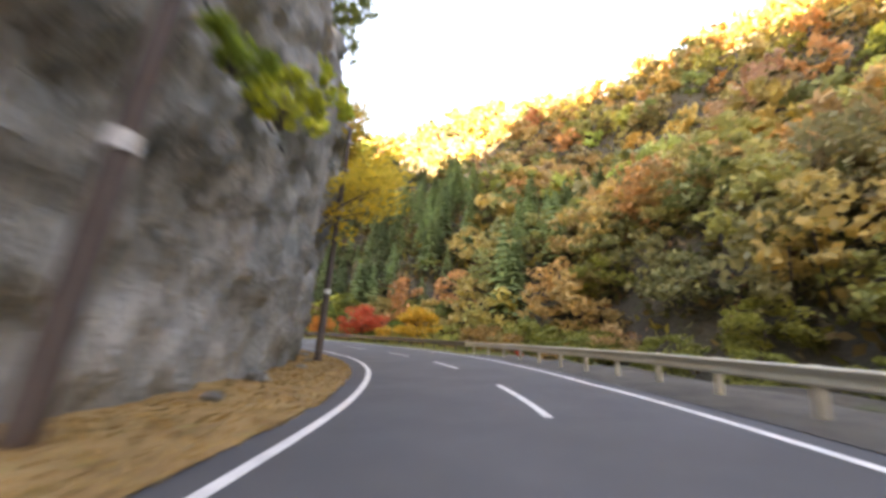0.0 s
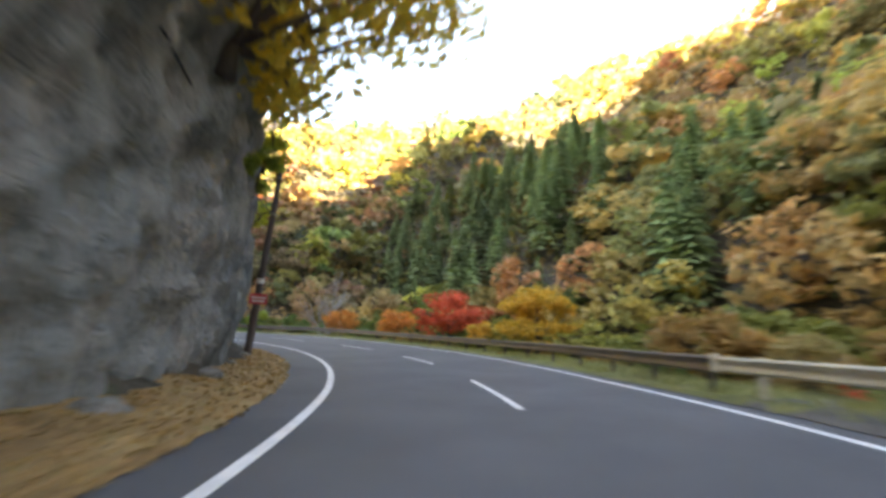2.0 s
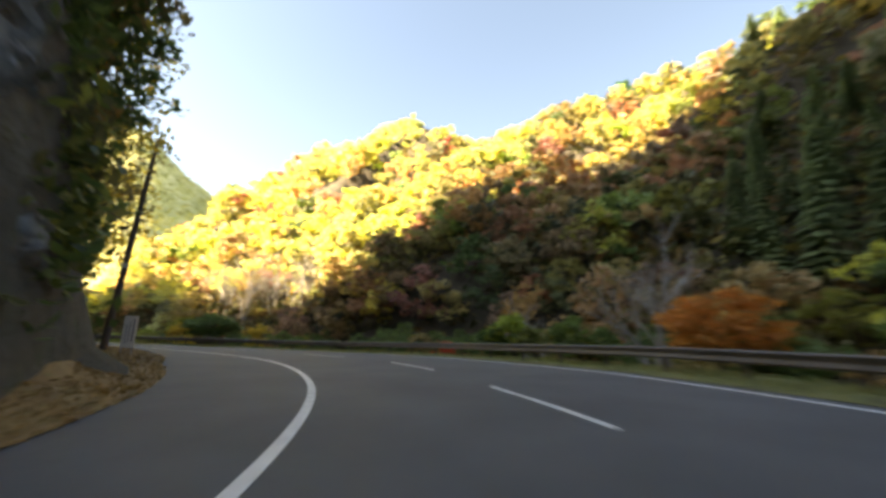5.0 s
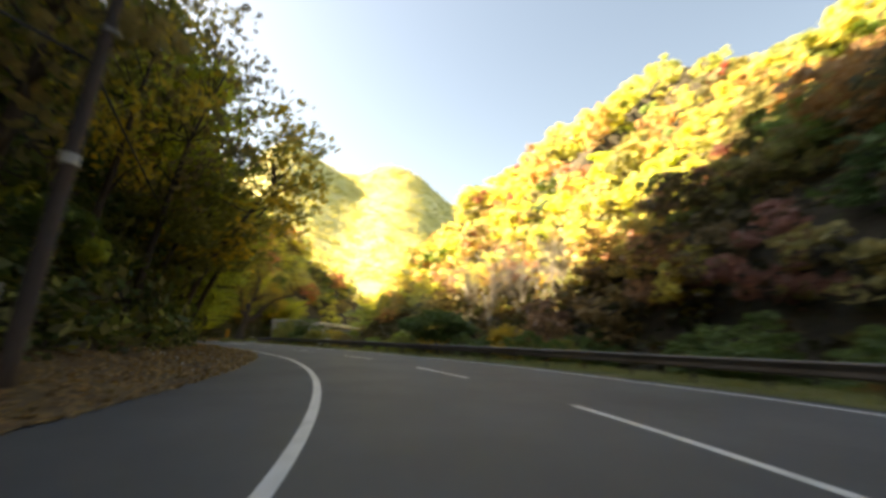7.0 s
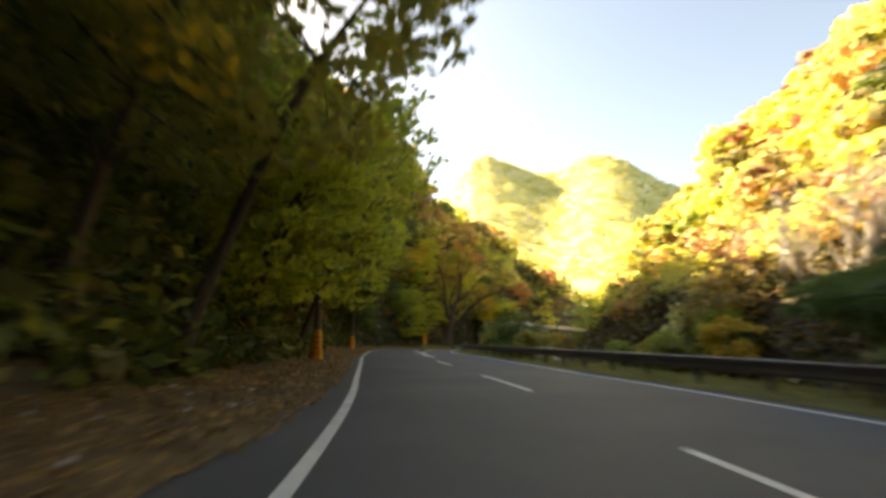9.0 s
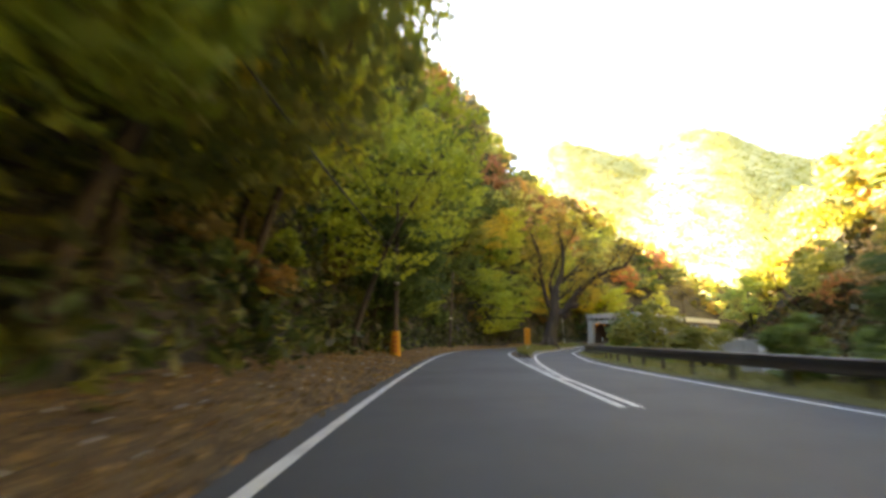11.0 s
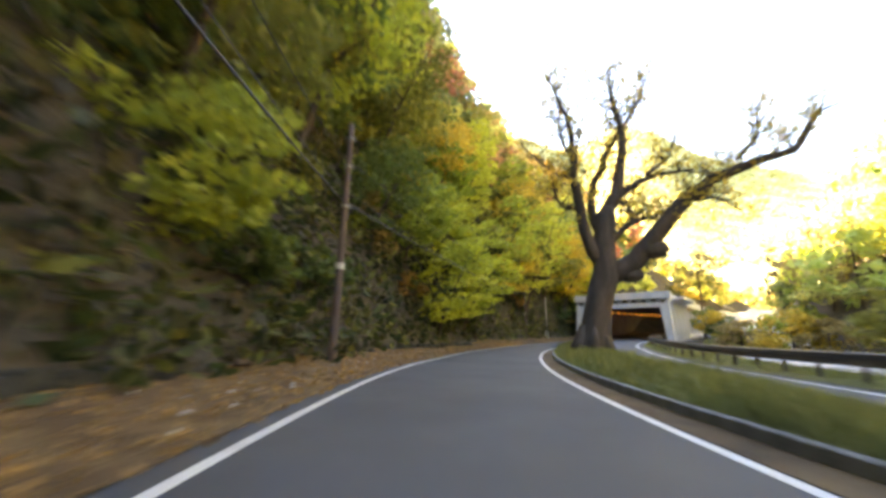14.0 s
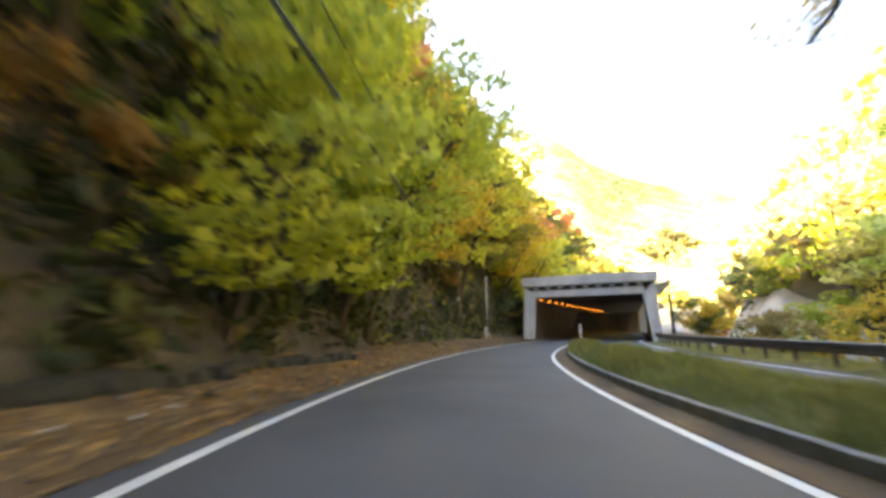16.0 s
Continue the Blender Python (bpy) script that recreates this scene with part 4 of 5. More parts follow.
tree_kind("spread", "green", 95, 3.0, 2.2, 1.5, 52, 70, 0.15, 0.14, "low dark green spreading tree on the river bank", flat=0.35, n=14)
for x, y, turn, size in ((-74.0, 44.3, 20, 1.0),):
    plant("spread", x, y, float(height(np.array([x]), np.array([y]))[0]) - 0.1, turn, size)
for x, y, key, size in ((-118.2, 14.4, "mid_olive", 1.0), (-122.4, 11.8, "mid_green", 0.85), (-125.5, 10.6, "mid_olive", 0.75)):
    plant(key, x, y, float(height(np.array([x]), np.array([y]))[0]) - 0.15, 140 * size, size)
plant_at("mid_green", 121.0, 9.6, 60, 0.62)
plant_at("shrub_olive", 117.6, 9.6, 20, 1.3)
plant_at("shrub_green", 125.0, 9.9, 80, 1.2)
tree_kind("lone", "brown", 99, 4.2, 4.2, 10.2, 34, 40, 0.2, 0.24, "tall thin brown-leaved tree beside the rock shed", n=16, flat=0.4)
plant("lone", -188.0, 2.9, float(height(np.array([-188.0]), np.array([2.9]))[0]) - 0.2, 0, 1.0)
# a yellow tree rooted in the cliff that reaches over the road
for k, (s, lat, up, size) in enumerate(((24.0, -5.2, 9.0, 0.8), (29, -5.4, 10.5, 0.8))):
    x, y, z = place(s, lat)
    plant("near_3", x, y, z + up, yaw_at(s) + 15 * k - 20, size)
tree_kind("drooping", "amber", 98, 3.6, 4.2, 0.0, 40, 38, 0.155, 0.16, "golden tree rooted on the cliff, drooping over the road", lean=3.6, n=14)
tree_kind("reaching", "amber", 97, 3.9, 5.2, 0.6, 48, 40, 0.16, 0.18, "golden tree on the cliff top that reaches far over the road", lean=6.6, n=14)
x, y, z = place(30.5, -4.7)
plant("reaching", x, y, z + 9.6, yaw_at(30.5) - 8, 1.0)
for s, lat, up, size in ((20.5, -4.7, 6.0, 0.85), (28.5, -4.4, 7.4, 1.3), (32.5, -4.6, 9.0, 1.5)):
    x, y, z = place(s, lat)
    plant("drooping", x, y, z + up, yaw_at(s) - 12, size)
# thin half-bare trees on the steep corner
for k, hue in enumerate(("amber", "brown", "olive")):
    tree_kind("lacy_%d" % k, hue, 110 + k, 2.6, 8.5, 3.2, 44, 22, 0.14, 0.15, "slender half-bare tree with thin %s leaves" % WORDS[hue], lean=1.6, n=22)
for k, (s, lat, size) in enumerate(((63, -9.0, 1.1), (67.5, -9.8, 1.2), (72, -9.9, 1.1), (76, -9.4, 1.25), (80.5, -8.8, 1.2), (83, -9.6, 1.1), (86, -8.2, 1.1), (89.5, -7.2, 1.2), (98, -6.0, 1.1))):
    plant_at("lacy_%d" % (k % 3), s, lat, yaw_at(s) + 25 * (k % 3) - 30, size, -0.3)
# sprays of leaves that hang from the cliff
for k, (s, lat, up, size) in enumerate(((5.6, -3.5, 5.2, 0.5), (8.5, -3.8, 5.8, 0.7), (11.5, -4.2, 6.6, 0.9), (13, -4.3, 8.6, 1.0), (33, -4.4, 5.5, 0.8), (37, -4.6, 7.5, 0.9), (42, -4.9, 6.0, 0.8), (16, -4.4, 9.5, 1.0))):
    x, y, z = place(s, lat)
    plant("shrub_fresh" if k % 4 else "shrub_lime", x, y, z + up, 40 * k, size, 0)


# ---------------------------------------------------------------- undergrowth that hides the steep ground
def undergrowth():
    rg = np.random.RandomState(12)
    n = 17000
    s = rg.uniform(58, 226, n)
    lat = -foot_l(s) - 0.15 - 15 * rg.uniform(0, 1, n) ** 1.5
    x, y, tx, ty = frame_at(s)
    x, y = x + ty * lat, y - tx * lat
    z = height(x, y)
    dense = wave(x, y, 9, 41) + 0.25 * wave(x, y, 3, 42)
    keep = (dense > -1.1) & ~((s > 116) & (-lat - foot_l(s) < 2.4) & (rg.uniform(size=n) < 0.4))
    x, y, z, lat, s = x[keep], y[keep], z[keep], lat[keep], s[keep]
    n = len(x)
    m = 10
    r = rg.uniform(0.35, 0.9, (n, 1, 1))
    c = np.stack([x, y, z + rg.uniform(0.0, 1.1, n)], -1)[:, None] + rg.normal(size=(n, m, 3)) * r * [0.7, 0.7, 0.55]
    v, f = leaf_quads(rg, c.reshape(-1, 3), 0.185, 0.3, 1.35)
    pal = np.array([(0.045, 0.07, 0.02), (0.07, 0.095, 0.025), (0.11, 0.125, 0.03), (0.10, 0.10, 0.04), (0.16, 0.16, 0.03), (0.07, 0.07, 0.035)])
    # the factor along s makes up for fill light within the leaf tint
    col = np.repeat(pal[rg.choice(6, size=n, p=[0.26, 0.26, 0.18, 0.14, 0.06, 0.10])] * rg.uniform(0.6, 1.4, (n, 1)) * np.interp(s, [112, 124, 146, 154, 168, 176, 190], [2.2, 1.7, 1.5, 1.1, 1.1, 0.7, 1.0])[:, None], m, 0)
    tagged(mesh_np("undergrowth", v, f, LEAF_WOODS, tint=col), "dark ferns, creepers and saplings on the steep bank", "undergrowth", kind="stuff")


undergrowth()


def ground_cover():
    """Low scrub that closes the gaps between the trees of the opposite slope."""
    rg = np.random.RandomState(15)
    n = 9500
    s = rg.uniform(-35, 205, n)
    lat = first_r(s) - 9 + 40 * rg.uniform(0, 1, n) ** 1.25
    x, y, tx, ty = frame_at(s)
    x, y = x + ty * lat, y - tx * lat
    z = height(x, y)
    m = 8
    c = np.stack([x, y, z + rg.uniform(0.1, 1.2, n)], -1)[:, None] + rg.normal(size=(n, m, 3)) * [0.9, 0.9, 0.5]
    v, f = leaf_quads(rg, c.reshape(-1, 3), 0.42, 0.2, 1.1)
    pal = np.array([(0.085, 0.10, 0.032), (0.14, 0.135, 0.042), (0.19, 0.13, 0.045), (0.14, 0.11, 0.05), (0.24, 0.20, 0.045), (0.19, 0.10, 0.045)])
    # scrub tint is lowered between s 60 and 100: slope shade in colour
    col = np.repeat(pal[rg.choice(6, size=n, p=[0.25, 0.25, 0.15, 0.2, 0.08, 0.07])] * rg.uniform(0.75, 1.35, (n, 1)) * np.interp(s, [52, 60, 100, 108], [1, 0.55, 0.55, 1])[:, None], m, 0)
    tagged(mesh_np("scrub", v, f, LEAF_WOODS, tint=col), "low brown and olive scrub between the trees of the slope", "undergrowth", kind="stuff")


ground_cover()


def upper_cover():
    """Brush higher up the opposite slope."""
    rg = np.random.RandomState(16)
    n = 9500
    s = rg.uniform(-40, 110, n)
    lat = first_r(s) + 9 + 85 * rg.uniform(0, 1, n)
    x, y, tx, ty = frame_at(s)
    x, y = x + ty * lat, y - tx * lat
    z = height(x, y)
    m = 8
    c = np.stack([x, y, z + rg.uniform(0.2, 2.0, n)], -1)[:, None] + rg.normal(size=(n, m, 3)) * [1.3, 1.3, 0.8]
    v, f = leaf_quads(rg, c.reshape(-1, 3), 0.62, 0.2, 1.1)
    pal = np.array([(0.085, 0.10, 0.035), (0.14, 0.135, 0.045), (0.20, 0.14, 0.045), (0.15, 0.12, 0.055), (0.24, 0.19, 0.05), (0.20, 0.11, 0.045)])
    col = np.repeat(pal[rg.choice(6, size=n, p=[0.2, 0.22, 0.2, 0.22, 0.1, 0.06])] * rg.uniform(0.75, 1.35, (n, 1)), m, 0)
    tagged(mesh_np("brush", v, f, LEAF_WOODS, tint=col), "brown and olive brush between the trees high on the slope", "undergrowth", kind="stuff")


upper_cover()


# ---------------------------------------------------------------- the rock shed over the road
def rock_shed():
    yaw = 86.5
    shed = empty("rock_shed", pose(-171.9, -7.0, 0.1, 0, 0, yaw), "grey concrete rock shed with amber lamps inside, over both lanes", "rock shed")
    # its own frame: +y goes in, +x to the right; the portal stands at y = 0
    w, length, top, ceil = 6.0, 60.0, 6.7, 4.6
    bm = bmesh.new()
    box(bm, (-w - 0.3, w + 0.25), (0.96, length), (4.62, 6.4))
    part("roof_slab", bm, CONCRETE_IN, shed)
    bm = bmesh.new()
    box(bm, (w + 0.26, w + 0.5), (0.96, length), (5.32, 6.45), bevel=0.03)
    part("edge_beam", bm, CONCRETE, shed)
    bm = bmesh.new()
    box(bm, (-w - 0.5, w + 0.75), (-0.5, 0.9), (5.75, top), bevel=0.05)
    part("fascia", bm, CONCRETE, shed, "pale weathered concrete fascia")
    bm = bmesh.new()
    box(bm, (-w + 0.4, w - 0.55), (-0.05, 0.95), (ceil, 5.28))
    part("lintel", bm, CONCRETE, shed)
    # dark panel fills the gap behind the corbels: its shade as a surface
    bm = bmesh.new()
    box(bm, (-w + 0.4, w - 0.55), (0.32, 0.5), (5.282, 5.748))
    part("recess", bm, CONCRETE_IN, shed, "dark panel behind the corbels, in place of the gap's shade")
    me = None
    for i in range(9):
        x = -w + 0.9 + i * (2 * w - 1.8) / 8
        if me is None:
            bm = bmesh.new()
            vs = [(-0.30, -0.42, 5.74), (0.30, -0.42, 5.74), (-0.20, 0.3, 5.285), (0.20, 0.3, 5.285), (-0.3, 0.9, 5.74), (0.3, 0.9, 5.74), (-0.2, 0.9, 5.285), (0.2, 0.9, 5.285)]
            v = [bm.verts.new(c) for c in vs]
            for f in ((0, 1, 3, 2), (0, 2, 6, 4), (1, 5, 7, 3), (2, 3, 7, 6), (4, 6, 7, 5), (0, 4, 5, 1)):
                bm.faces.new([v[k] for k in f])
            ob = part("corbel", bm, CONCRETE, shed)
            me = ob.data
        else:
            ob = new("corbel", me)
            ob.parent = shed
        ob.location = (x, 0, 0)
    # jambs that splay outwards to the foot
    for name, sx in (("jamb", -1), ("jamb", 1)):
        bm = bmesh.new()
        x_in, x_out = w - 0.75, w + 0.35
        pts = [(x_in, ceil), (x_out, 5.75), (x_out + 0.35, 0), (x_in + 0.55, -0.2)]
        a = [bm.verts.new((sx * x, -0.1, z)) for x, z in pts]
        b = [bm.verts.new((sx * x, 1.3, z)) for x, z in pts]
        for i in range(4):
            bm.faces.new((a[i], a[(i + 1) % 4], b[(i + 1) % 4], b[i]))
        bm.faces.new(a)
        bm.faces.new(b[::-1])
        bmesh.ops.recalc_face_normals(bm, faces=bm.faces)
        bmesh.ops.bevel(bm, geom=list(bm.edges), offset=0.04, segments=1, affect="EDGES")
        part(name, bm, CONCRETE, shed)
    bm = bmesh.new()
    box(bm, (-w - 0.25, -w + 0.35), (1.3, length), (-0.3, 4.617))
    part("inner_wall", bm, CONCRETE_IN, shed, "brown concrete wall")
    bm = bmesh.new()
    box(bm, (w - 0.2, w + 0.3), (1.3, 17), (-0.3, 4.617))
    part("outer_wall", bm, CONCRETE, shed)
    bm = bmesh.new()
    box(bm, (w - 0.2, w + 0.45), (1.3, length), (-0.6, 0.55))
    part("parapet", bm, CONCRETE, shed)
    rib = None
    for i in range(11):
        if rib is None:
            bm = bmesh.new()
            box(bm, (0, 0.35), (0, 0.4), (-0.3, 5.3), bevel=0.03)
            ob = part("rib", bm, CONCRETE, shed)
            rib = ob.data
        else:
            ob = new("rib", rib)
            ob.parent = shed
        ob.location = (w + 0.3, 1.9 + i * 1.45, 0)
    col = None
    for i in range(8):
        if col is None:
            bm = bmesh.new()
            box(bm, (-0.35, 0.3), (-0.35, 0.35), (0.5, 4.617), bevel=0.04)
            ob = part("column", bm, CONCRETE, shed)
            col = ob.data
        else:
            ob = new("column", col)
            ob.parent = shed
        ob.location = (w, 22 + i * 5.2, 0)
    eave = None
    for i in range(3):
        if eave is None:
            bm = bmesh.new()
            box(bm, (0, 1.7), (0, 4.4), (0, 0.35), bevel=0.03)
            ob = part("eave_slab", bm, CONCRETE, shed)
            eave = ob.data
        else:
            ob = new("eave_slab", eave)
            ob.parent = shed
        ob.matrix_basis = pose(w + 0.4, 2.0 + i * 5.2, 5.45, 0, -8, 0)
    bm = bmesh.new()
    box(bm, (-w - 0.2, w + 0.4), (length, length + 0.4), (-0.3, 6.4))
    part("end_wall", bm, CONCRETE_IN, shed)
    # lamps along the inner side of the ceiling
    glass, case = None, None
    for i in range(14):
        y = 1.6 + i * 3.1
        if glass is None:
            bm = bmesh.new()
            box(bm, (-0.17, 0.17), (-0.30, 0.30), (-0.02, 0.20), bevel=0.03)
            c = part("lamp", bm, GREY_STEEL, shed)
            bm = bmesh.new()
            bmesh.ops.create_uvsphere(bm, u_segments=12, v_segments=8, radius=0.14, matrix=pose(0, -0.12, -0.05) @ Matrix.Diagonal((0.8, 1.4, 0.7, 1)))
            g = part("lamp_glass", bm, AMBER, c, "glowing amber glass", True)
            glass, case = g.data, c.data
        else:
            c = new("lamp", case)
            c.parent = shed
            g = new("lamp_glass", glass)
            g.parent = c
            tagged(g, "glowing amber glass")
        c.location = (-w + 0.95 + 0.1 * y, y, 4.415)


rock_shed()


# ---------------------------------------------------------------- the planted median
def median():
    isle = empty("median", Matrix(), "long kerbed road island overgrown with grass", "road island", kind="structure")
    lo = lambda s: np.minimum(med_l(s) + np.interp(s, [140.6, 141.6, 198, 203], [1.1, 0.75, 0.75, 0.4]), (med_l(s) + med_r(s)) / 2)
    hi = lambda s: np.maximum(med_r(s) - np.interp(s, [140.6, 141.6, 198, 203], [0.35, 0.25, 0.5, 0.3]), (med_l(s) + med_r(s)) / 2)
    cr = lambda ss, lat, u: 0.10 + 0.28 * np.sin(np.pi * u) * np.interp(ss, [141, 150, 195, 203], [0.4, 1, 1, 0.3]) + 0.04 * wave(ss, lat * 3, 2.0, 31)
    ribbon("soil", 141.0, 202.6, lo, hi, 0.0, VERGE, 0.6, 8, cr, isle)
    ribbon("gutter", 141.0, 202.6, off(med_l, 0.1), lo, 0.012, LITTER, 0.8, 3, None, isle)
    # kerb stones, one by one, on both sides
    stone = None
    for side, f, inset in ((1, lo, 0.0), (-1, hi, 0.0)):
        for s in np.arange(141.0, 202.4, 0.62):
            if stone is None:
                bm = bmesh.new()
                box(bm, (-0.075, 0.075), (-0.295, 0.295), (-0.2, 0.17), bevel=0.02)
                stone = part("kerb_stone", bm, KERB, isle)
                first, stone = stone, stone.data
                ob = first
            else:
                ob = new("kerb_stone", stone)
                ob.parent = isle
            l0, l1 = float(f(s)), float(f(s + 0.6))
            a, b = place(s, l0), place(s + 0.6, l1)
            yaw = math.degrees(math.atan2(-(b[0] - a[0]), b[1] - a[1]))
            ob.matrix_basis = pose(*((a + b) / 2), random.uniform(-0.6, 0.6), random.uniform(-1.5, 1.5), yaw)
    # grass
    rg = np.random.RandomState(3)
    n = 26000
    s = rg.uniform(141.8, 202, n)
    u = rg.uniform(0.03, 0.97, n)
    lat = lo(s) + (hi(s) - lo(s)) * u
    p = place(s, lat, 0) + np.c_[np.zeros((n, 2)), cr(s, lat, u) - 0.03]
    tall = rg.uniform(0.12, 0.42, (n, 1)) * (0.6 + 0.6 * np.clip(wave(s, lat * 2, 7, 8)[:, None] + 0.5, 0, 1))
    a = rg.uniform(0, 6.28, n)
    side = np.c_[np.cos(a), np.sin(a), 0 * a] * 0.022
    lean = rg.normal(size=(n, 3)) * [0.10, 0.10, 0]
    v = np.stack([p - side, p + side, p + side * 0.6 + lean * 0.5 + tall * [0, 0, 0.6], p + lean + tall * [0, 0, 1]], 1)
    ob = mesh_np("median_grass", v.reshape(-1, 3), np.arange(n * 4).reshape(-1, 4), GRASS)
    tagged(ob, "long green and straw-coloured grass on the median", "grass", kind="stuff")


median()


def verge_grass():
    rg = np.random.RandomState(4)
    n = 30000
    s = rg.uniform(24, 205, n)
    lat = right_e(s) + 0.75 + (rail_l(s) + 1.8 - right_e(s) - 0.75) * rg.uniform(0, 1, n) ** 0.7
    p = place(s, lat, 0.0)
    tall = rg.uniform(0.06, 0.26, (n, 1))
    a = rg.uniform(0, 6.28, n)
    side = np.c_[np.cos(a), np.sin(a), 0 * a] * 0.025
    lean = rg.normal(size=(n, 3)) * [0.08, 0.08, 0]
    v = np.stack([p - side, p + side, p + side * 0.6 + lean * 0.5 + tall * [0, 0, 0.6], p + lean + tall * [0, 0, 1]], 1)
    ob = mesh_np("verge_grass", v.reshape(-1, 3), np.arange(n * 4).reshape(-1, 4), GRASS)
    tagged(ob, "short grass and weeds along the guardrail", "grass", kind="stuff")


verge_grass()


def fallen_leaves():
    rg = np.random.RandomState(6)
    n = 42000
    s = rg.uniform(-4, 196, n)
    a, b = asphalt_l(s), sh_out(s)
    u = rg.uniform(-0.04, 0.8, n)
    lat = a + (b - a) * u
    z = litter_crown(s, lat, np.clip(u, 0, 1))
    p = place(s, lat, z + 0.02)
    v, f = leaf_quads(rg, p, 0.055, 1.2)
    ob = mesh_np("fallen_leaves", v, f, FALLEN)
    tagged(ob, "scattered dry yellow-brown leaves on the shoulder", "fallen leaves", kind="stuff")


fallen_leaves()


# ---------------------------------------------------------------- the old tree on the median
def old_tree():
    x, y, z = -129.85, -1.34, 0.4
    root = empty("old_tree", pose(x, y, z + 0.25), "huge old gnarled tree with bare dark limbs on the median", "tree")
    rt = Vector((-0.247, 0.969, 0))
    dp = Vector((-0.969, -0.247, 0))
    rg = random.Random(8)

    def at(u, h, d=0.0):
        return rt * u + dp * d + Vector((0, 0, h - 0.6))
    bm = bmesh.new()
    trunk = [(0.12, 0.05), (0.24, 0.7), (0.44, 1.9), (0.63, 2.95), (0.92, 3.85), (1.22, 4.7), (1.17, 5.7), (1.23, 6.6), (1.45, 7.7), (1.6, 8.5)]
    tube(bm, [at(u, h) for u, h in trunk], [1.08, 0.9, 0.78, 0.7, 0.7, 0.74, 0.64, 0.58, 0.52, 0.3], 18)
    for k in range(7):
        a = k * 0.9 + 0.3
        tube(bm, [at(0.3 + 0.62 * math.cos(a), 1.9, 0.62 * math.sin(a)), at(0.2 + 0.86 * math.cos(a), 0.9, 0.86 * math.sin(a)), at(0.15 + 1.3 * math.cos(a), 0.0, 1.3 * math.sin(a))], [0.12, 0.24, 0.16], 8)
    bmesh.ops.create_icosphere(bm, subdivisions=3, radius=0.5, matrix=Matrix.Translation(at(2.5, 4.5)) @ Matrix.Diagonal((1, 1.2, 0.8, 1)))
    tube(bm, [at(3.2, 5.9, -0.25), at(3.7, 5.8, -0.3), at(4.15, 5.85, -0.3), at(4.3, 5.87, -0.3)], [0.6, 0.55, 0.44, 0.25], 12)
    tube(bm, [at(2.0, 5.0), at(2.35, 4.7), at(2.65, 4.4), at(2.74, 4.32)], [0.6, 0.5, 0.38, 0.2], 12)
    for v in bm.verts:
        v.co += Vector((1, 1, 0.4)) * 0.10 * noise.noise(v.co * 1.7) + Vector((0.04 * noise.noise(v.co * 6), 0.04 * noise.noise(v.co * 6 + Vector((5, 0, 0))), 0))
    part("trunk", bm, BARK, root, smooth=True)
    main = [
        ([(1.0, 4.2), (1.6, 4.65), (2.69, 5.36), (3.8, 6.36), (4.98, 7.9), (6.5, 9.15), (8.1, 9.75), (10.3, 10.2), (11.5, 12.0)], 0.66, 0.12, -0.6),
        ([(1.3, 6.9), (1.6, 8.0), (1.92, 9.2), (2.37, 10.6), (2.71, 12.7), (2.4, 14.6), (2.2, 17.0)], 0.5, 0.07, 0.3),
        ([(1.2, 6.8), (0.95, 7.6), (0.81, 8.4), (0.7, 9.77), (1.61, 11.57), (2.37, 12.9), (3.4, 14.4), (4.3, 16.5)], 0.36, 0.05, 0.9),
        ([(0.95, 5.2), (0.55, 5.9), (0.13, 7.55), (-0.02, 8.82), (-0.09, 11.0), (-0.27, 13.34), (-1.2, 15.6)], 0.42, 0.06, -1.3),
        ([(0.0, 8.5), (-0.4, 8.55), (-0.85, 8.72), (-1.35, 9.55), (-1.3, 10.3)], 0.2, 0.04, -0.2),
        ([(-0.1, 10.2), (-0.41, 10.61), (-1.94, 12.03), (-3.27, 14.0)], 0.15, 0.04, 1.4),
        ([(1.5, 6.4), (1.99, 6.8), (2.83, 7.62), (4.63, 8.06)], 0.24, 0.08, 0.6),
        ([(1.8, 8.9), (2.3, 9.25), (3.82, 10.09), (5.64, 10.58), (6.8, 10.4)], 0.3, 0.05, 1.0),
        ([(5.0, 8.2), (5.9, 8.3), (6.8, 8.1), (7.7, 6.7)], 0.15, 0.03, -1.0),
        ([(-0.1, 11.6), (-0.7, 13.2), (-0.45, 15.3)], 0.14, 0.03, -0.4),
        ([(1.6, 8.4), (2.2, 9.3), (2.9, 9.6), (3.5, 9.3), (4.0, 8.8)], 0.24, 0.04, 5.6),
        ([(3.82, 10.1), (4.6, 11.0), (5.9, 12.9)], 0.15, 0.03, 1.2),
        ([(8.1, 10.4), (9.2, 11.8), (9.8, 13.9)], 0.14, 0.03, 0.5),
    ]
    tips = []
    for pts, r0, r1, depth in main:
        bm = bmesh.new()
        n = len(pts)
        ps = [at(u, h, depth * i / (n - 1) * 1.6) + Vector((rg.uniform(-0.1, 0.1), rg.uniform(-0.1, 0.1), 0)) for i, (u, h) in enumerate(pts)]
        fine = [Vector(p) for p in spline([tuple(p) for p in ps], 0.55)]
        k = len(fine)
        rad = [r0 + (r1 - r0) * (i / (k - 1)) ** 0.8 for i in range(k)]
        fine = [p + Vector((noise.noise(p * 0.9), noise.noise(p * 0.9 + Vector((9, 0, 0))), noise.noise(p * 0.9 + Vector((0, 9, 0))))) * 0.22 * (i > 0) for i, p in enumerate(fine)]
        tube(bm, fine, rad, 10)
        tips += [(fine[i], rad[i]) for i in range(k // 3, k) for _ in range(6 if r0 > 0.6 else 5)] + [(fine[-1], rad[-1])] * 3
        part("limb", bm, BARK, root, smooth=True)
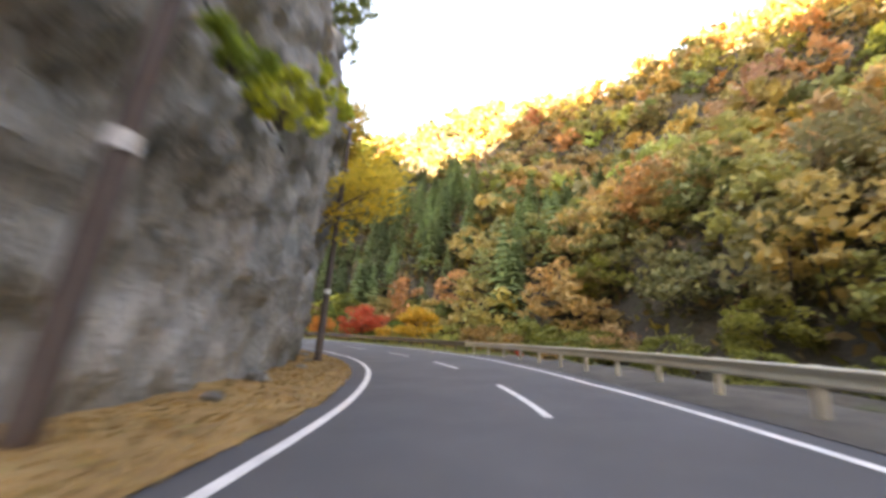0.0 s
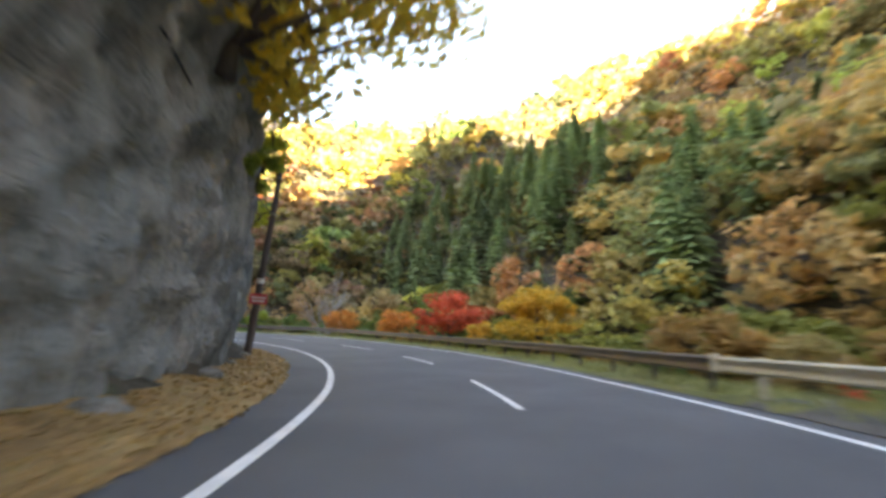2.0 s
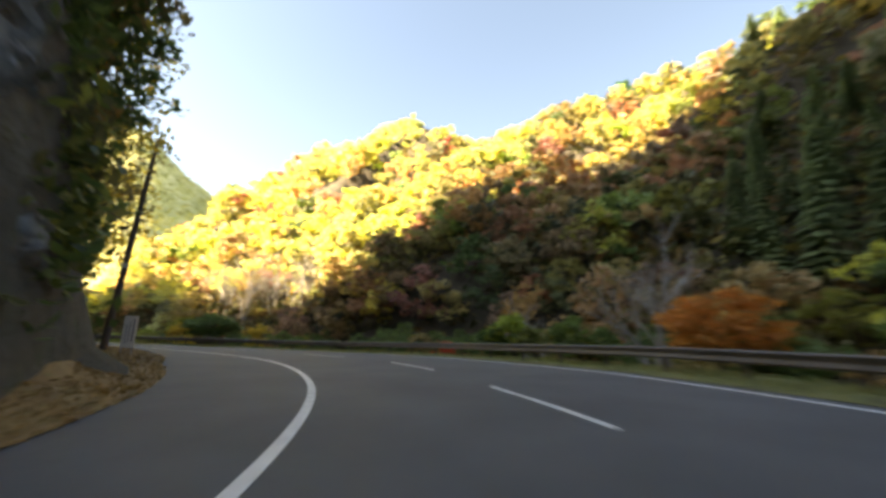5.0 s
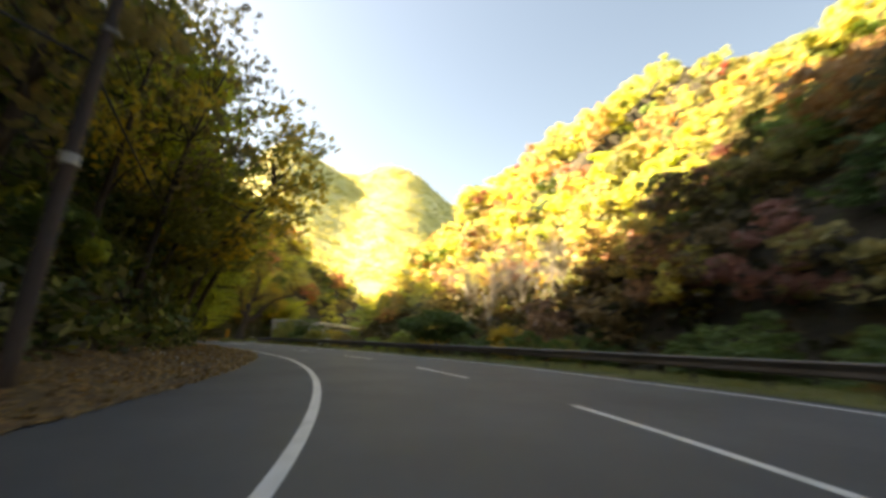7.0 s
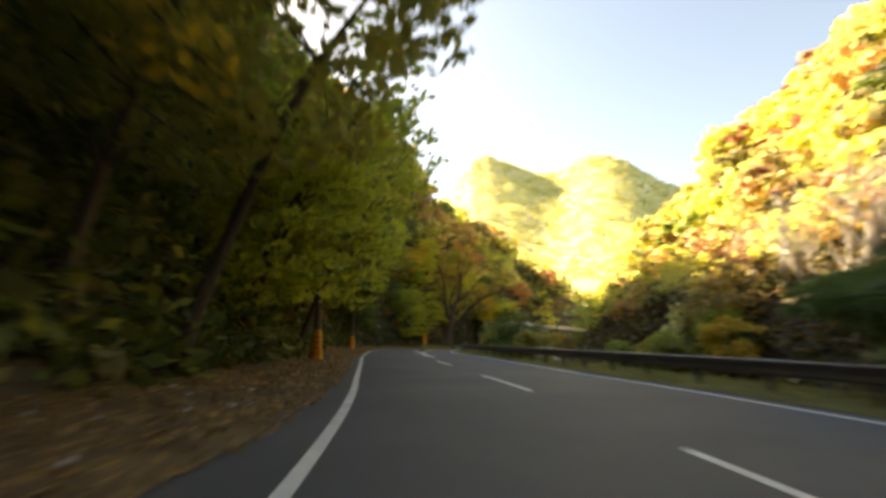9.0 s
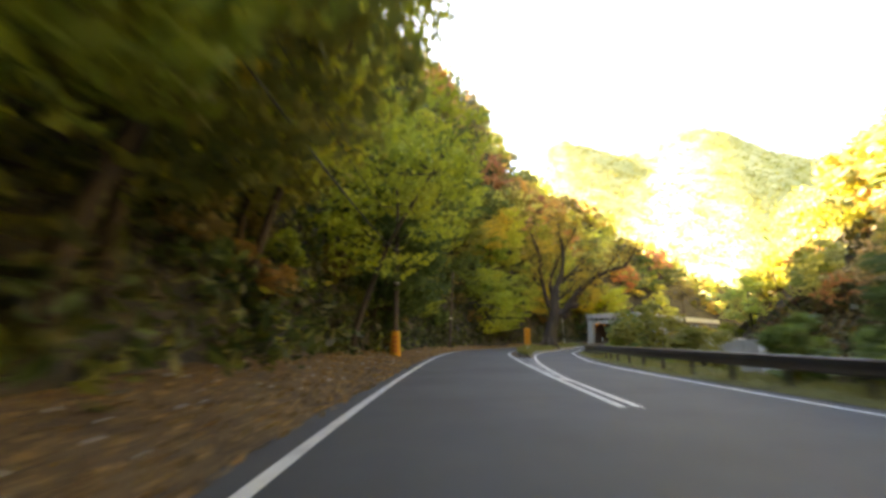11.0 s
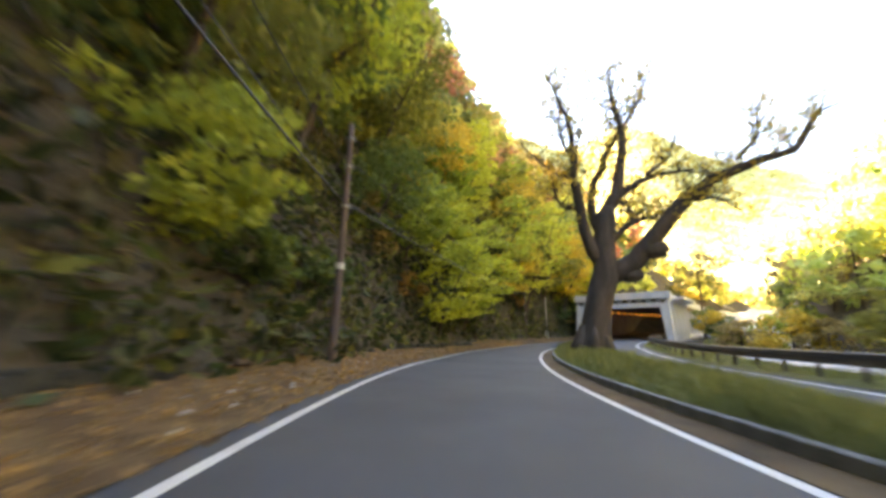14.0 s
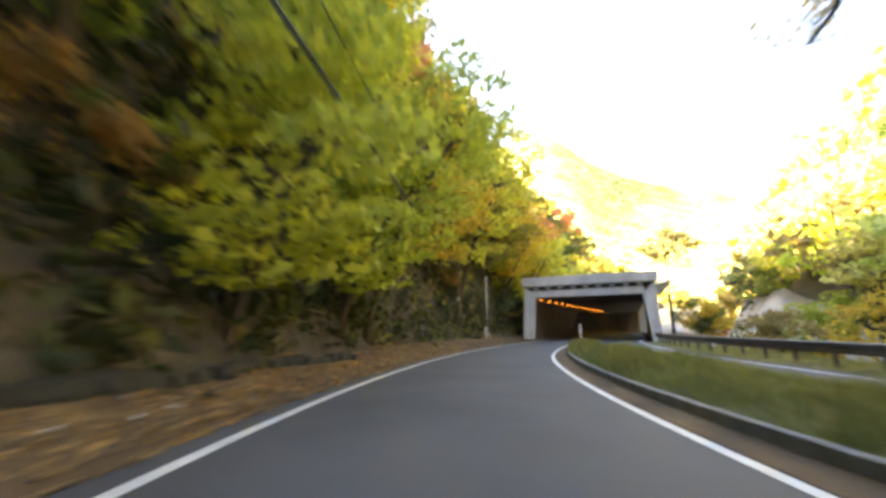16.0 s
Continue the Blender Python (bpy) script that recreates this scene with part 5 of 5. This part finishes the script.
    # fine twigs
    bm = bmesh.new()
    ends = []
    for p, r in tips:
        d = Vector((rg.gauss(0, 1), rg.gauss(0, 1), rg.gauss(0.9, 0.7))).normalized()
        ln = rg.uniform(0.7, 2.3)
        q = [p]
        for i in range(4):
            d = (d + Vector((rg.gauss(0, 0.35), rg.gauss(0, 0.35), rg.gauss(0.12, 0.25)))).normalized()
            q.append(q[-1] + d * ln / 4)
        rr = min(r * 0.5, 0.045)
        tube(bm, q, [rr, rr * 0.8, rr * 0.55, rr * 0.35, 0.006], 4, False)
        ends += [q[2], q[3], q[4]]
        for j in (2, 3):
            e = (d + Vector((rg.gauss(0, 0.8), rg.gauss(0, 0.8), rg.gauss(0.1, 0.5)))).normalized()
            tube(bm, [q[j], q[j] + e * ln * 0.22, q[j] + e * ln * 0.45 + Vector((0, 0, 0.05))], [rr * 0.5, rr * 0.3, 0.004], 4, False)
            ends.append(q[j] + e * ln * 0.45)
    part("twig_spray", bm, BARK, root)
    rn = np.random.RandomState(2)
    pick = np.array([tuple(e) for e in ends if rg.random() < 0.55])
    c = (pick[:, None] + rn.normal(size=(len(pick), 4, 3)) * 0.18).reshape(-1, 3)
    v, f = leaf_quads(rn, c, 0.11)
    mesh_np("foliage", v, f, LEAF["yellow"], root)


old_tree()


# ---------------------------------------------------------------- poles, signs
def utility_pole(s, lat, tall, r=0.16, lean=(0, 0), sticker=None, up=0.2, label="weathered concrete utility pole beside the road"):
    pole = empty("utility_pole", stand(s, lat, up) @ pose(0, 0, 0, lean[0], lean[1], 0), label, "utility pole", "utility poles along the road")
    bm = bmesh.new()
    k = 10
    tube(bm, [(0, 0, -0.7 + (tall + 0.7) * i / k) for i in range(k + 1)], [r * (1 - 0.42 * i / k) for i in range(k + 1)], 14)
    part("shaft", bm, POLE, pole, smooth=True)
    for h in (sticker or ()):
        bm = bmesh.new()
        bmesh.ops.create_cone(bm, cap_ends=False, segments=14, radius1=r * 0.97 + 0.004, radius2=r * 0.96 + 0.004, depth=0.22, matrix=pose(0, 0, h))
        part("plate", bm, WHITE, pole, "white number plate band")
    for h in (0.62 * tall, 0.8 * tall, 0.93 * tall):
        bm = bmesh.new()
        bmesh.ops.create_cone(bm, cap_ends=False, segments=14, radius1=r * 0.86, radius2=r * 0.86, depth=0.07, matrix=pose(0, 0, h))
        box(bm, (r * 0.7, r * 0.7 + 0.10), (-0.05, 0.05), (h - 0.05, h + 0.05))
        part("clamp", bm, GREY_STEEL, pole)
    return pole


def wire(a, b, sag, r=0.014, label="black overhead cable between two poles"):
    bm = bmesh.new()
    a, b = Vector(a), Vector(b)
    pts = [a.lerp(b, i / 14) - Vector((0, 0, sag * 4 * (i / 14) * (1 - i / 14))) for i in range(15)]
    tube(bm, pts, [r] * 15, 6)
    return tagged(part("cable", bm, CABLE), label, "cable", "overhead cables")


POLES = [(4.1, -4.1, 10.5, (0, 8)), (20.8, -3.85, 11.5, (0, 3)), (40.7, -4.3, 10.1, (0, 3.0)), (78.5, -6.3, 11.5, (0, 3)), (112.4, -3.75, 10.0, (0, 0)), (137.4, -3.95, 10.0, (0, 0)),
         (162.0, -4.7, 8.6, (0, 3)), (203.5, -5.6, 8.5, (0, 0))]
tops = []
for s, lat, tall, lean in POLES:
    utility_pole(s, lat, tall, 0.17, lean, (3.1,) if s < 60 or s > 150 else (4.2,), 0.25 if s < 150 else 0.55)
    x, y, z = place(s, lat)
    tops.append(Vector((x, y, z + tall)))
for a, b in zip(tops[:-1], tops[1:]):
    for dz, sag in ((-0.6, 0.7), (-1.9, 0.9)):
        wire(a + Vector((0, 0, dz)), b + Vector((0, 0, dz)), sag)


# the low thick telephone cable from pole to pole
for (s0, l0, *_), (s1, l1, *_) in zip(POLES[:-1], POLES[1:]):
    h = 6.6 if s0 < 100 else 6.1
    wire(place(s0, l0 + 0.2, h), place(s1, l1 + 0.2, h), 0.5, 0.03, "thick black telephone cable between two poles")


def pole_banner(s, lat, up, w, h):
    """A red board wrapped round a pole."""
    b = empty("pole_banner", stand(s, lat, up), "red warning board strapped round the utility pole", "sign")
    bm = bmesh.new()
    box(bm, (-w / 2, w / 2), (-0.245, -0.215), (0, h), bevel=0.012)
    part("board", bm, RED, b)
    for z, ww in ((0.62 * h, 0.8), (0.30 * h, 0.7)):
        bm = bmesh.new()
        box(bm, (-w * ww / 2, w * ww / 2), (-0.252, -0.246), (z - 0.035, z + 0.035))
        part("print_bar", bm, WHITE, b, "white print")
    bm = bmesh.new()
    bmesh.ops.create_cone(bm, cap_ends=False, segments=16, radius1=0.19, radius2=0.19, depth=0.06, matrix=pose(0, 0, h * 0.5))
    part("strap", bm, GREY_STEEL, b)


pole_banner(40.7, -4.15, 2.30, 0.74, 0.46)


def notice_board(s, lat, turn):
    b = empty("notice_board", stand(s, lat, 0.25, turn), "white upright notice board with grey printed columns on two posts", "sign")
    bm = bmesh.new()
    box(bm, (-0.27, 0.27), (-0.02, 0.02), (0.15, 1.62), bevel=0.01)
    part("panel", bm, WHITE, b)
    for x in (-0.2, 0.2):
        bm = bmesh.new()
        tube(bm, [(x, 0.05, -0.5), (x, 0.05, 1.58)], [0.03, 0.03], 8)
        part("post", bm, GREY_STEEL, b)
    for x, z0, z1, w in ((0.13, 0.45, 1.5, 0.09), (-0.02, 0.4, 1.35, 0.05), (-0.14, 0.4, 1.2, 0.05)):
        z = z1
        while z > z0:
            bm = bmesh.new()
            box(bm, (x - w / 2, x + w / 2), (-0.026, -0.021), (z - 0.075, z))
            part("print_bar", bm, INK, b)
            z -= 0.11


notice_board(76.4, -5.75, -6)


RED_FADED = plain("faded red print", (0.66, 0.17, 0.03), 0.6, 0, 0.35)


def pole_guard(s, lat, turn=0):
    """The yellow sheet that wraps the foot of a pole."""
    g = empty("pole_guard", stand(s, lat, 0.12, turn), "faded yellow plastic guard with red stripes round a pole foot", "pole guard", "pole guards")
    bm = bmesh.new()
    n, tall = 20, 1.5
    rows = []
    for z, r in ((0.0, 0.34), (0.05, 0.345), (1.45, 0.22), (tall, 0.21)):
        rows.append([bm.verts.new((r * math.cos(2 * math.pi * k / n), r * math.sin(2 * math.pi * k / n), z)) for k in range(n)])
    for a, b in zip(rows[:-1], rows[1:]):
        for k in range(n):
            bm.faces.new((a[k], a[(k + 1) % n], b[(k + 1) % n], b[k]))
    bm.faces.new(rows[-1])
    part("sleeve", bm, YELLOW, g, smooth=True)
    for z in (0.4, 0.65, 0.9, 1.15):
        bm = bmesh.new()
        r = 0.345 - 0.125 * z / 1.45 + 0.012
        vs = [[bm.verts.new((r * math.cos(a), r * math.sin(a), zz)) for a in np.linspace(-2.1, -1.0, 7)] for zz in (z - 0.09, z + 0.09)]
        for k in range(6):
            bm.faces.new((vs[0][k], vs[0][k + 1], vs[1][k + 1], vs[1][k]))
        part("stripe", bm, RED_FADED, g, "faded red print")
    return g


pole_guard(112.4, -3.75)
pole_guard(137.4, -3.95)


def nose_sign():
    m = empty("island_marker", stand(144.3, 4.15, 0.1, 4), "orange three-lobed reflector sign on a thin post at the island's tip", "road marker")
    bm = bmesh.new()
    tube(bm, [(0, 0.03, -0.4), (0, 0.03, 1.95)], [0.03, 0.03], 10)
    part("post", bm, WHITE, m)
    for z in (0.92, 1.30, 1.68):
        bm = bmesh.new()
        bmesh.ops.create_cone(bm, cap_ends=True, segments=28, radius1=0.23, radius2=0.23, depth=0.07, matrix=pose(0, 0, z, 90))
        bmesh.ops.bevel(bm, geom=list(bm.edges), offset=0.015, segments=2, affect="EDGES")
        d = part("reflector", bm, ORANGE, m)
        bm = bmesh.new()
        bmesh.ops.create_cone(bm, cap_ends=True, segments=24, radius1=0.16, radius2=0.15, depth=0.02, matrix=pose(0, -0.045, z, 90))
        part("lens", bm, YELLOW, d)


nose_sign()


def delineator(x, y, z, yaw):
    d = empty("delineator", pose(x, y, z, 0, 0, yaw), "white plastic delineator post at the lane edge", "road marker")
    bm = bmesh.new()
    tube(bm, [(0, 0, -0.2), (0, 0, 0.2), (0, 0, 0.95), (0, 0, 1.0)], [0.06, 0.06, 0.055, 0.03], 12)
    part("post", bm, WHITE, d, smooth=True)
    for k, zz in enumerate((0.95, 1.22, 1.46)):
        bm = bmesh.new()
        bmesh.ops.create_cone(bm, cap_ends=True, segments=20, radius1=0.14 - 0.01 * k, radius2=0.14 - 0.01 * k, depth=0.05, matrix=pose(0, -0.02, zz, 90))
        part("reflector", bm, WHITE, d)


delineator(-165.0, -7.5, 0.15, 81)


def camera_mast(x, y, z):
    m = empty("roadside_mast", pose(x, y, z, 0, 0, 100), "slim grey steel mast with a pale control cabinet", "mast")
    bm = bmesh.new()
    tube(bm, [(0, 0, -0.5), (0, 0, 3), (0, 0, 6.1)], [0.09, 0.08, 0.06], 10)
    part("shaft", bm, GREY_STEEL, m, smooth=True)
    bm = bmesh.new()
    box(bm, (-0.22, 0.22), (-0.32, -0.08), (0.45, 1.45), bevel=0.02)
    cab = part("cabinet", bm, WHITE, m)
    bm = bmesh.new()
    box(bm, (0.12, 0.15), (-0.345, -0.321), (0.85, 1.05))
    part("handle", bm, GREY_STEEL, cab)


camera_mast(-164.4, -15.6, 0.2)


def bare_birch(s, lat, tall, seed):
    x, y, _ = place(s, lat)
    z = float(height(np.array([x]), np.array([y]))[0])
    root = empty("bare_tree", pose(x, y, z - 0.1), "pale grey leafless tree with spreading branches", "tree", "bare trees")
    rg = random.Random(seed)
    bm = bmesh.new()
    stems = [(0, 1.0), (0.6, 0.8), (-0.7, 0.75)]

    def grow(p, d, ln, r, depth):
        q = [p]
        for i in range(4):
            d = (d + Vector((rg.gauss(0, 0.13), rg.gauss(0, 0.13), 0.05))).normalized()
            q.append(q[-1] + d * ln / 4)
        tube(bm, q, [r * (1 - 0.12 * i) for i in range(5)], 7 if depth == 0 else 4, depth == 0)
        if depth < 3:
            for i in (2, 3, 4) if depth else (2, 3, 3, 4, 4):
                e = (d + Vector((rg.gauss(0, 0.6), rg.gauss(0, 0.6), rg.gauss(0.1, 0.3)))).normalized()
                grow(q[i], e, ln * rg.uniform(0.45, 0.65), r * 0.5, depth + 1)
    for k, (lean, f) in enumerate(stems):
        grow(Vector((0.12 * k, 0.1 * k, -0.2)), Vector((lean * 0.5, 0.2 * lean, 1)).normalized(), tall * 0.55 * f, 0.018 * tall * f, 0)
    part("trunk", bm, BARK_PALE, root)


bare_birch(63.6, 15.4, 9.6, 4)
bare_birch(70, 17, 7.5, 5)
for k, (s, lat) in enumerate(((112, 37), (116, 35), (119, 38), (122, 36), (109, 39), (118, 41), (125, 37), (106, 38), (114, 40))):
    bare_birch(s, lat, (10.5, 12.5, 11.5)[k % 3], 20 + k)


# the river under the opposite slope
river = ribbon("water", 20, 330, lambda s: rail_l(s) + 4.5, lambda s: first_r(s) + 1.5, -3.3, WATER, 3.0, 4)
tagged(river, "shallow mountain river below the guardrail", "river", kind="structure")

# pale gravelly sheet added up the valley, in place of white glare
def scree():
    s, lat = np.meshgrid(np.arange(150, 382, 3.0), np.arange(-11, 32, 2.0), indexing="ij")
    lat = np.clip(lat, np.interp(s, [150, 200, 292, 312], [16, 14.5, 13.5, -11]), np.interp(s, [150, 204, 262, 280], [26, 24, 21, 17]))
    x, y, tx, ty = frame_at(s)
    x, y = x + ty * lat, y - tx * lat
    z = height(x, y) - 0.5 + 2.9 * np.clip((lat - lat.min(1, keepdims=True)) / 4, 0, 1) + 0.3 * wave(x, y, 12, 51)
    n, m = s.shape
    i = (np.arange(n - 1)[:, None] * m + np.arange(m - 1)).ravel()
    ob = mesh_np("scree", np.stack([x, y, z], -1).reshape(-1, 3), np.stack([i, i + m, i + m + 1, i + 1], -1), GLARE_GROUND)
    tagged(ob, "pale gravelly sheet added up the valley in place of white glare", "scree", kind="structure")


scree()

# vines that trail down the cliff
for k, pts in enumerate((((36, -4.2, 12), (36.4, -4.1, 9), (36.8, -4.0, 6.5)), ((33.8, -4.3, 11), (34.2, -4.2, 9), (34.3, -4.15, 7.4)))):
    bm = bmesh.new()
    q = [Vector(p) for p in spline([tuple(place(*c)) for c in pts], 0.5)]
    tube(bm, [p + Vector((noise.noise(p * 0.8), noise.noise(p * 0.8 + Vector((7, 0, 0))), 0)) * 0.15 for p in q], [0.05 - 0.03 * i / len(q) for i in range(len(q))], 6)
    tagged(part("vine", bm, BARK), "dark bare vine trailing down the cliff", "vine", "vines on the cliff")

# dead branches that lie at the foot of the bank
for k, (s, lat, ln, r, turn) in enumerate(((158.5, -5.4, 2.6, 0.09, 12), (160.6, -5.9, 3.2, 0.12, -18), (163.5, -5.6, 2.4, 0.08, 30), (165.5, -6.1, 3.4, 0.13, 8), (168.0, -5.7, 2.2, 0.07, -30), (149.0, -5.5, 2.5, 0.08, 20), (126.0, -5.3, 2.4, 0.08, -15), (119.0, -5.6, 2.8, 0.1, 10))):
    bm = bmesh.new()
    q = [Vector((0.12 * math.sin(i * 1.3 + k), ln * (i / 7 - 0.5), 0.05 * math.cos(i * 1.7 + k) + 0.10 * i / 7)) for i in range(8)]
    tube(bm, q, [r * (1 - 0.09 * i) for i in range(8)], 9)
    for i in (3, 5):
        tube(bm, [q[i], q[i] + Vector((0.25 * (-1) ** i, 0.3, 0.12)), q[i] + Vector((0.4 * (-1) ** i, 0.75, 0.2))], [r * 0.45, r * 0.3, 0.01], 5)
    u = float(np.clip((lat - float(asphalt_l(s))) / (float(sh_out(s)) - float(asphalt_l(s))), 0, 1))
    up = float(litter_crown(np.array([s]), np.array([lat]), np.array([u]))[0])
    ob = part("fallen_branch", bm, BARK, smooth=True)
    ob.matrix_basis = stand(s, lat, up + 0.03, turn)
    tagged(ob, "dead brown branch lying on leaf litter below the bank", "branch", "dead branches on the shoulder")


def low_wall(s0, s1, lat, label):
    """Dark mossy stones in one course along the foot of the bank, under a thin slab edge."""
    rg = np.random.RandomState(int(s0))
    root = ribbon("low_wall", s0, s1, lambda s: lat(s) - 0.34, lambda s: lat(s) - 0.02, 0.0, MOSSY, 0.5, 3, lambda ss, la, u: wall_foot(ss, la) + 0.16 + 0.03 * np.sin(ss * 2.1))
    tagged(root, label, "wall", kind="structure")
    shapes = []
    for k in range(5):
        bm = bmesh.new()
        bmesh.ops.create_cube(bm, size=1)
        bmesh.ops.subdivide_edges(bm, edges=bm.edges[:], cuts=1, use_grid_fill=True)
        for v in bm.verts:
            d = v.co.copy()
            v.co *= (0.62 / max(d.length, 0.5)) ** 0.45
            v.co += Vector([noise.noise(d * 2.3 + Vector((k * 5.1 + 9 * a, 0, 0))) for a in range(3)]) * 0.16
        data = bpy.data.meshes.new("stone")
        bm.to_mesh(data)
        bm.free()
        data.materials.append(MOSSY)
        shapes.append(data)
    s = s0 + 0.2
    while s < s1 - 0.2:
        ln = rg.uniform(0.34, 0.72)
        ob = new("stone", shapes[rg.randint(5)])
        la = float(lat(s + ln / 2)) + rg.uniform(-0.05, 0.04)
        ob.matrix_basis = stand(s + ln / 2, la, float(wall_foot(s + ln / 2, la)) + 0.02 + rg.uniform(-0.04, 0.03), rg.uniform(-6, 6)) @ Matrix.Diagonal((rg.uniform(0.28, 0.4), ln * 0.98, rg.uniform(0.30, 0.42), 1))
        ob.parent = root
        s += ln


def wall_foot(s, lat):
    a, b = asphalt_l(s), sh_out(s)
    u = np.clip((lat - a) / (b - a), 0, 1)
    return litter_crown(s, lat, u)


low_wall(138.5, 157.0, prof((138, -5.2), (144, -4.9), (150, -5.0), (157, -5.5)), "low dark mossy stone edging along the leafy bank foot")
low_wall(168.5, 186.0, prof((168, -5.5), (174, -5.2), (179, -4.7), (186, -4.5)), "low dark stone edging with thin pale rim below the bank")


def stones():
    rg = np.random.RandomState(31)
    n = 420
    s, u = rg.uniform(84, 178, n), rg.uniform(0.1, 0.85, n)
    a, b = asphalt_l(s), sh_out(s)
    lat = a + (b - a) * u
    p = place(s, lat, litter_crown(s, lat, u) + 0.02)
    dirs = np.array([(1, 0, 0), (0, 1, 0), (-1, 0, 0), (0, -1, 0), (0, 0, 1), (0, 0, -1)], float)
    v = p[:, None] + dirs[None] * rg.uniform(0.5, 1.3, (n, 6, 1)) * rg.uniform(0.025, 0.075, (n, 1, 1)) * [1, 1, 0.6]
    f = np.array([(0, 1, 4), (1, 2, 4), (2, 3, 4), (3, 0, 4), (1, 0, 5), (2, 1, 5), (3, 2, 5), (0, 3, 5)])
    tagged(mesh_np("loose_stones", v.reshape(-1, 3), (f[None] + 6 * np.arange(n)[:, None, None]).reshape(-1, 3), CONCRETE), "small pale stones scattered on the leafy shoulder", "stones", kind="stuff")


stones()

# boulders at the foot of the cliff
for k in range(9):
    s = 7.5 + k * 4.6 + random.uniform(-0.9, 0.9)
    x, y, z = place(s, float(cliff_l(s)) + random.uniform(0.15, 0.6), 0.2)
    bm = bmesh.new()
    bmesh.ops.create_icosphere(bm, subdivisions=3, radius=1)
    for v in bm.verts:
        v.co *= 1 + 0.35 * noise.noise(v.co * 1.3 + Vector((k * 3.1, 0, 0))) + 0.12 * noise.noise(v.co * 4 + Vector((k, 0, 0)))
    r = random.uniform(0.14, 0.3)
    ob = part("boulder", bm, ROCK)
    ob.matrix_basis = pose(x, y, z, 0, random.uniform(-15, 15), random.uniform(0, 360)) @ Matrix.Diagonal((r * 1.4, r, r * 0.75, 1))
    tagged(ob, "grey fallen boulder on leaf litter at the cliff foot", "boulder", "boulders at the cliff foot")

# a pale retaining wall on the river bank
bm = bmesh.new()
for i in range(9):
    a, b = place(146 + i * 3.0, 20.5), place(149 + i * 3.0 - 0.04, 20.5)
    yaw = math.degrees(math.atan2(-(b[0] - a[0]), b[1] - a[1]))
    box(bm, (-0.25, 0.25), (0, 2.96), (-3.6, 1.3 + 0.12 * (i % 2)), pose(a[0], a[1], 0.2, 0, 0, yaw))
tagged(part("retaining_wall", bm, CONCRETE), "pale stained concrete retaining wall on the river bank", "wall", kind="structure")

for key, (root, used) in list(TREES.items()):
    if not used:
        for ob in (*root.children_recursive, root):
            bpy.data.objects.remove(ob)
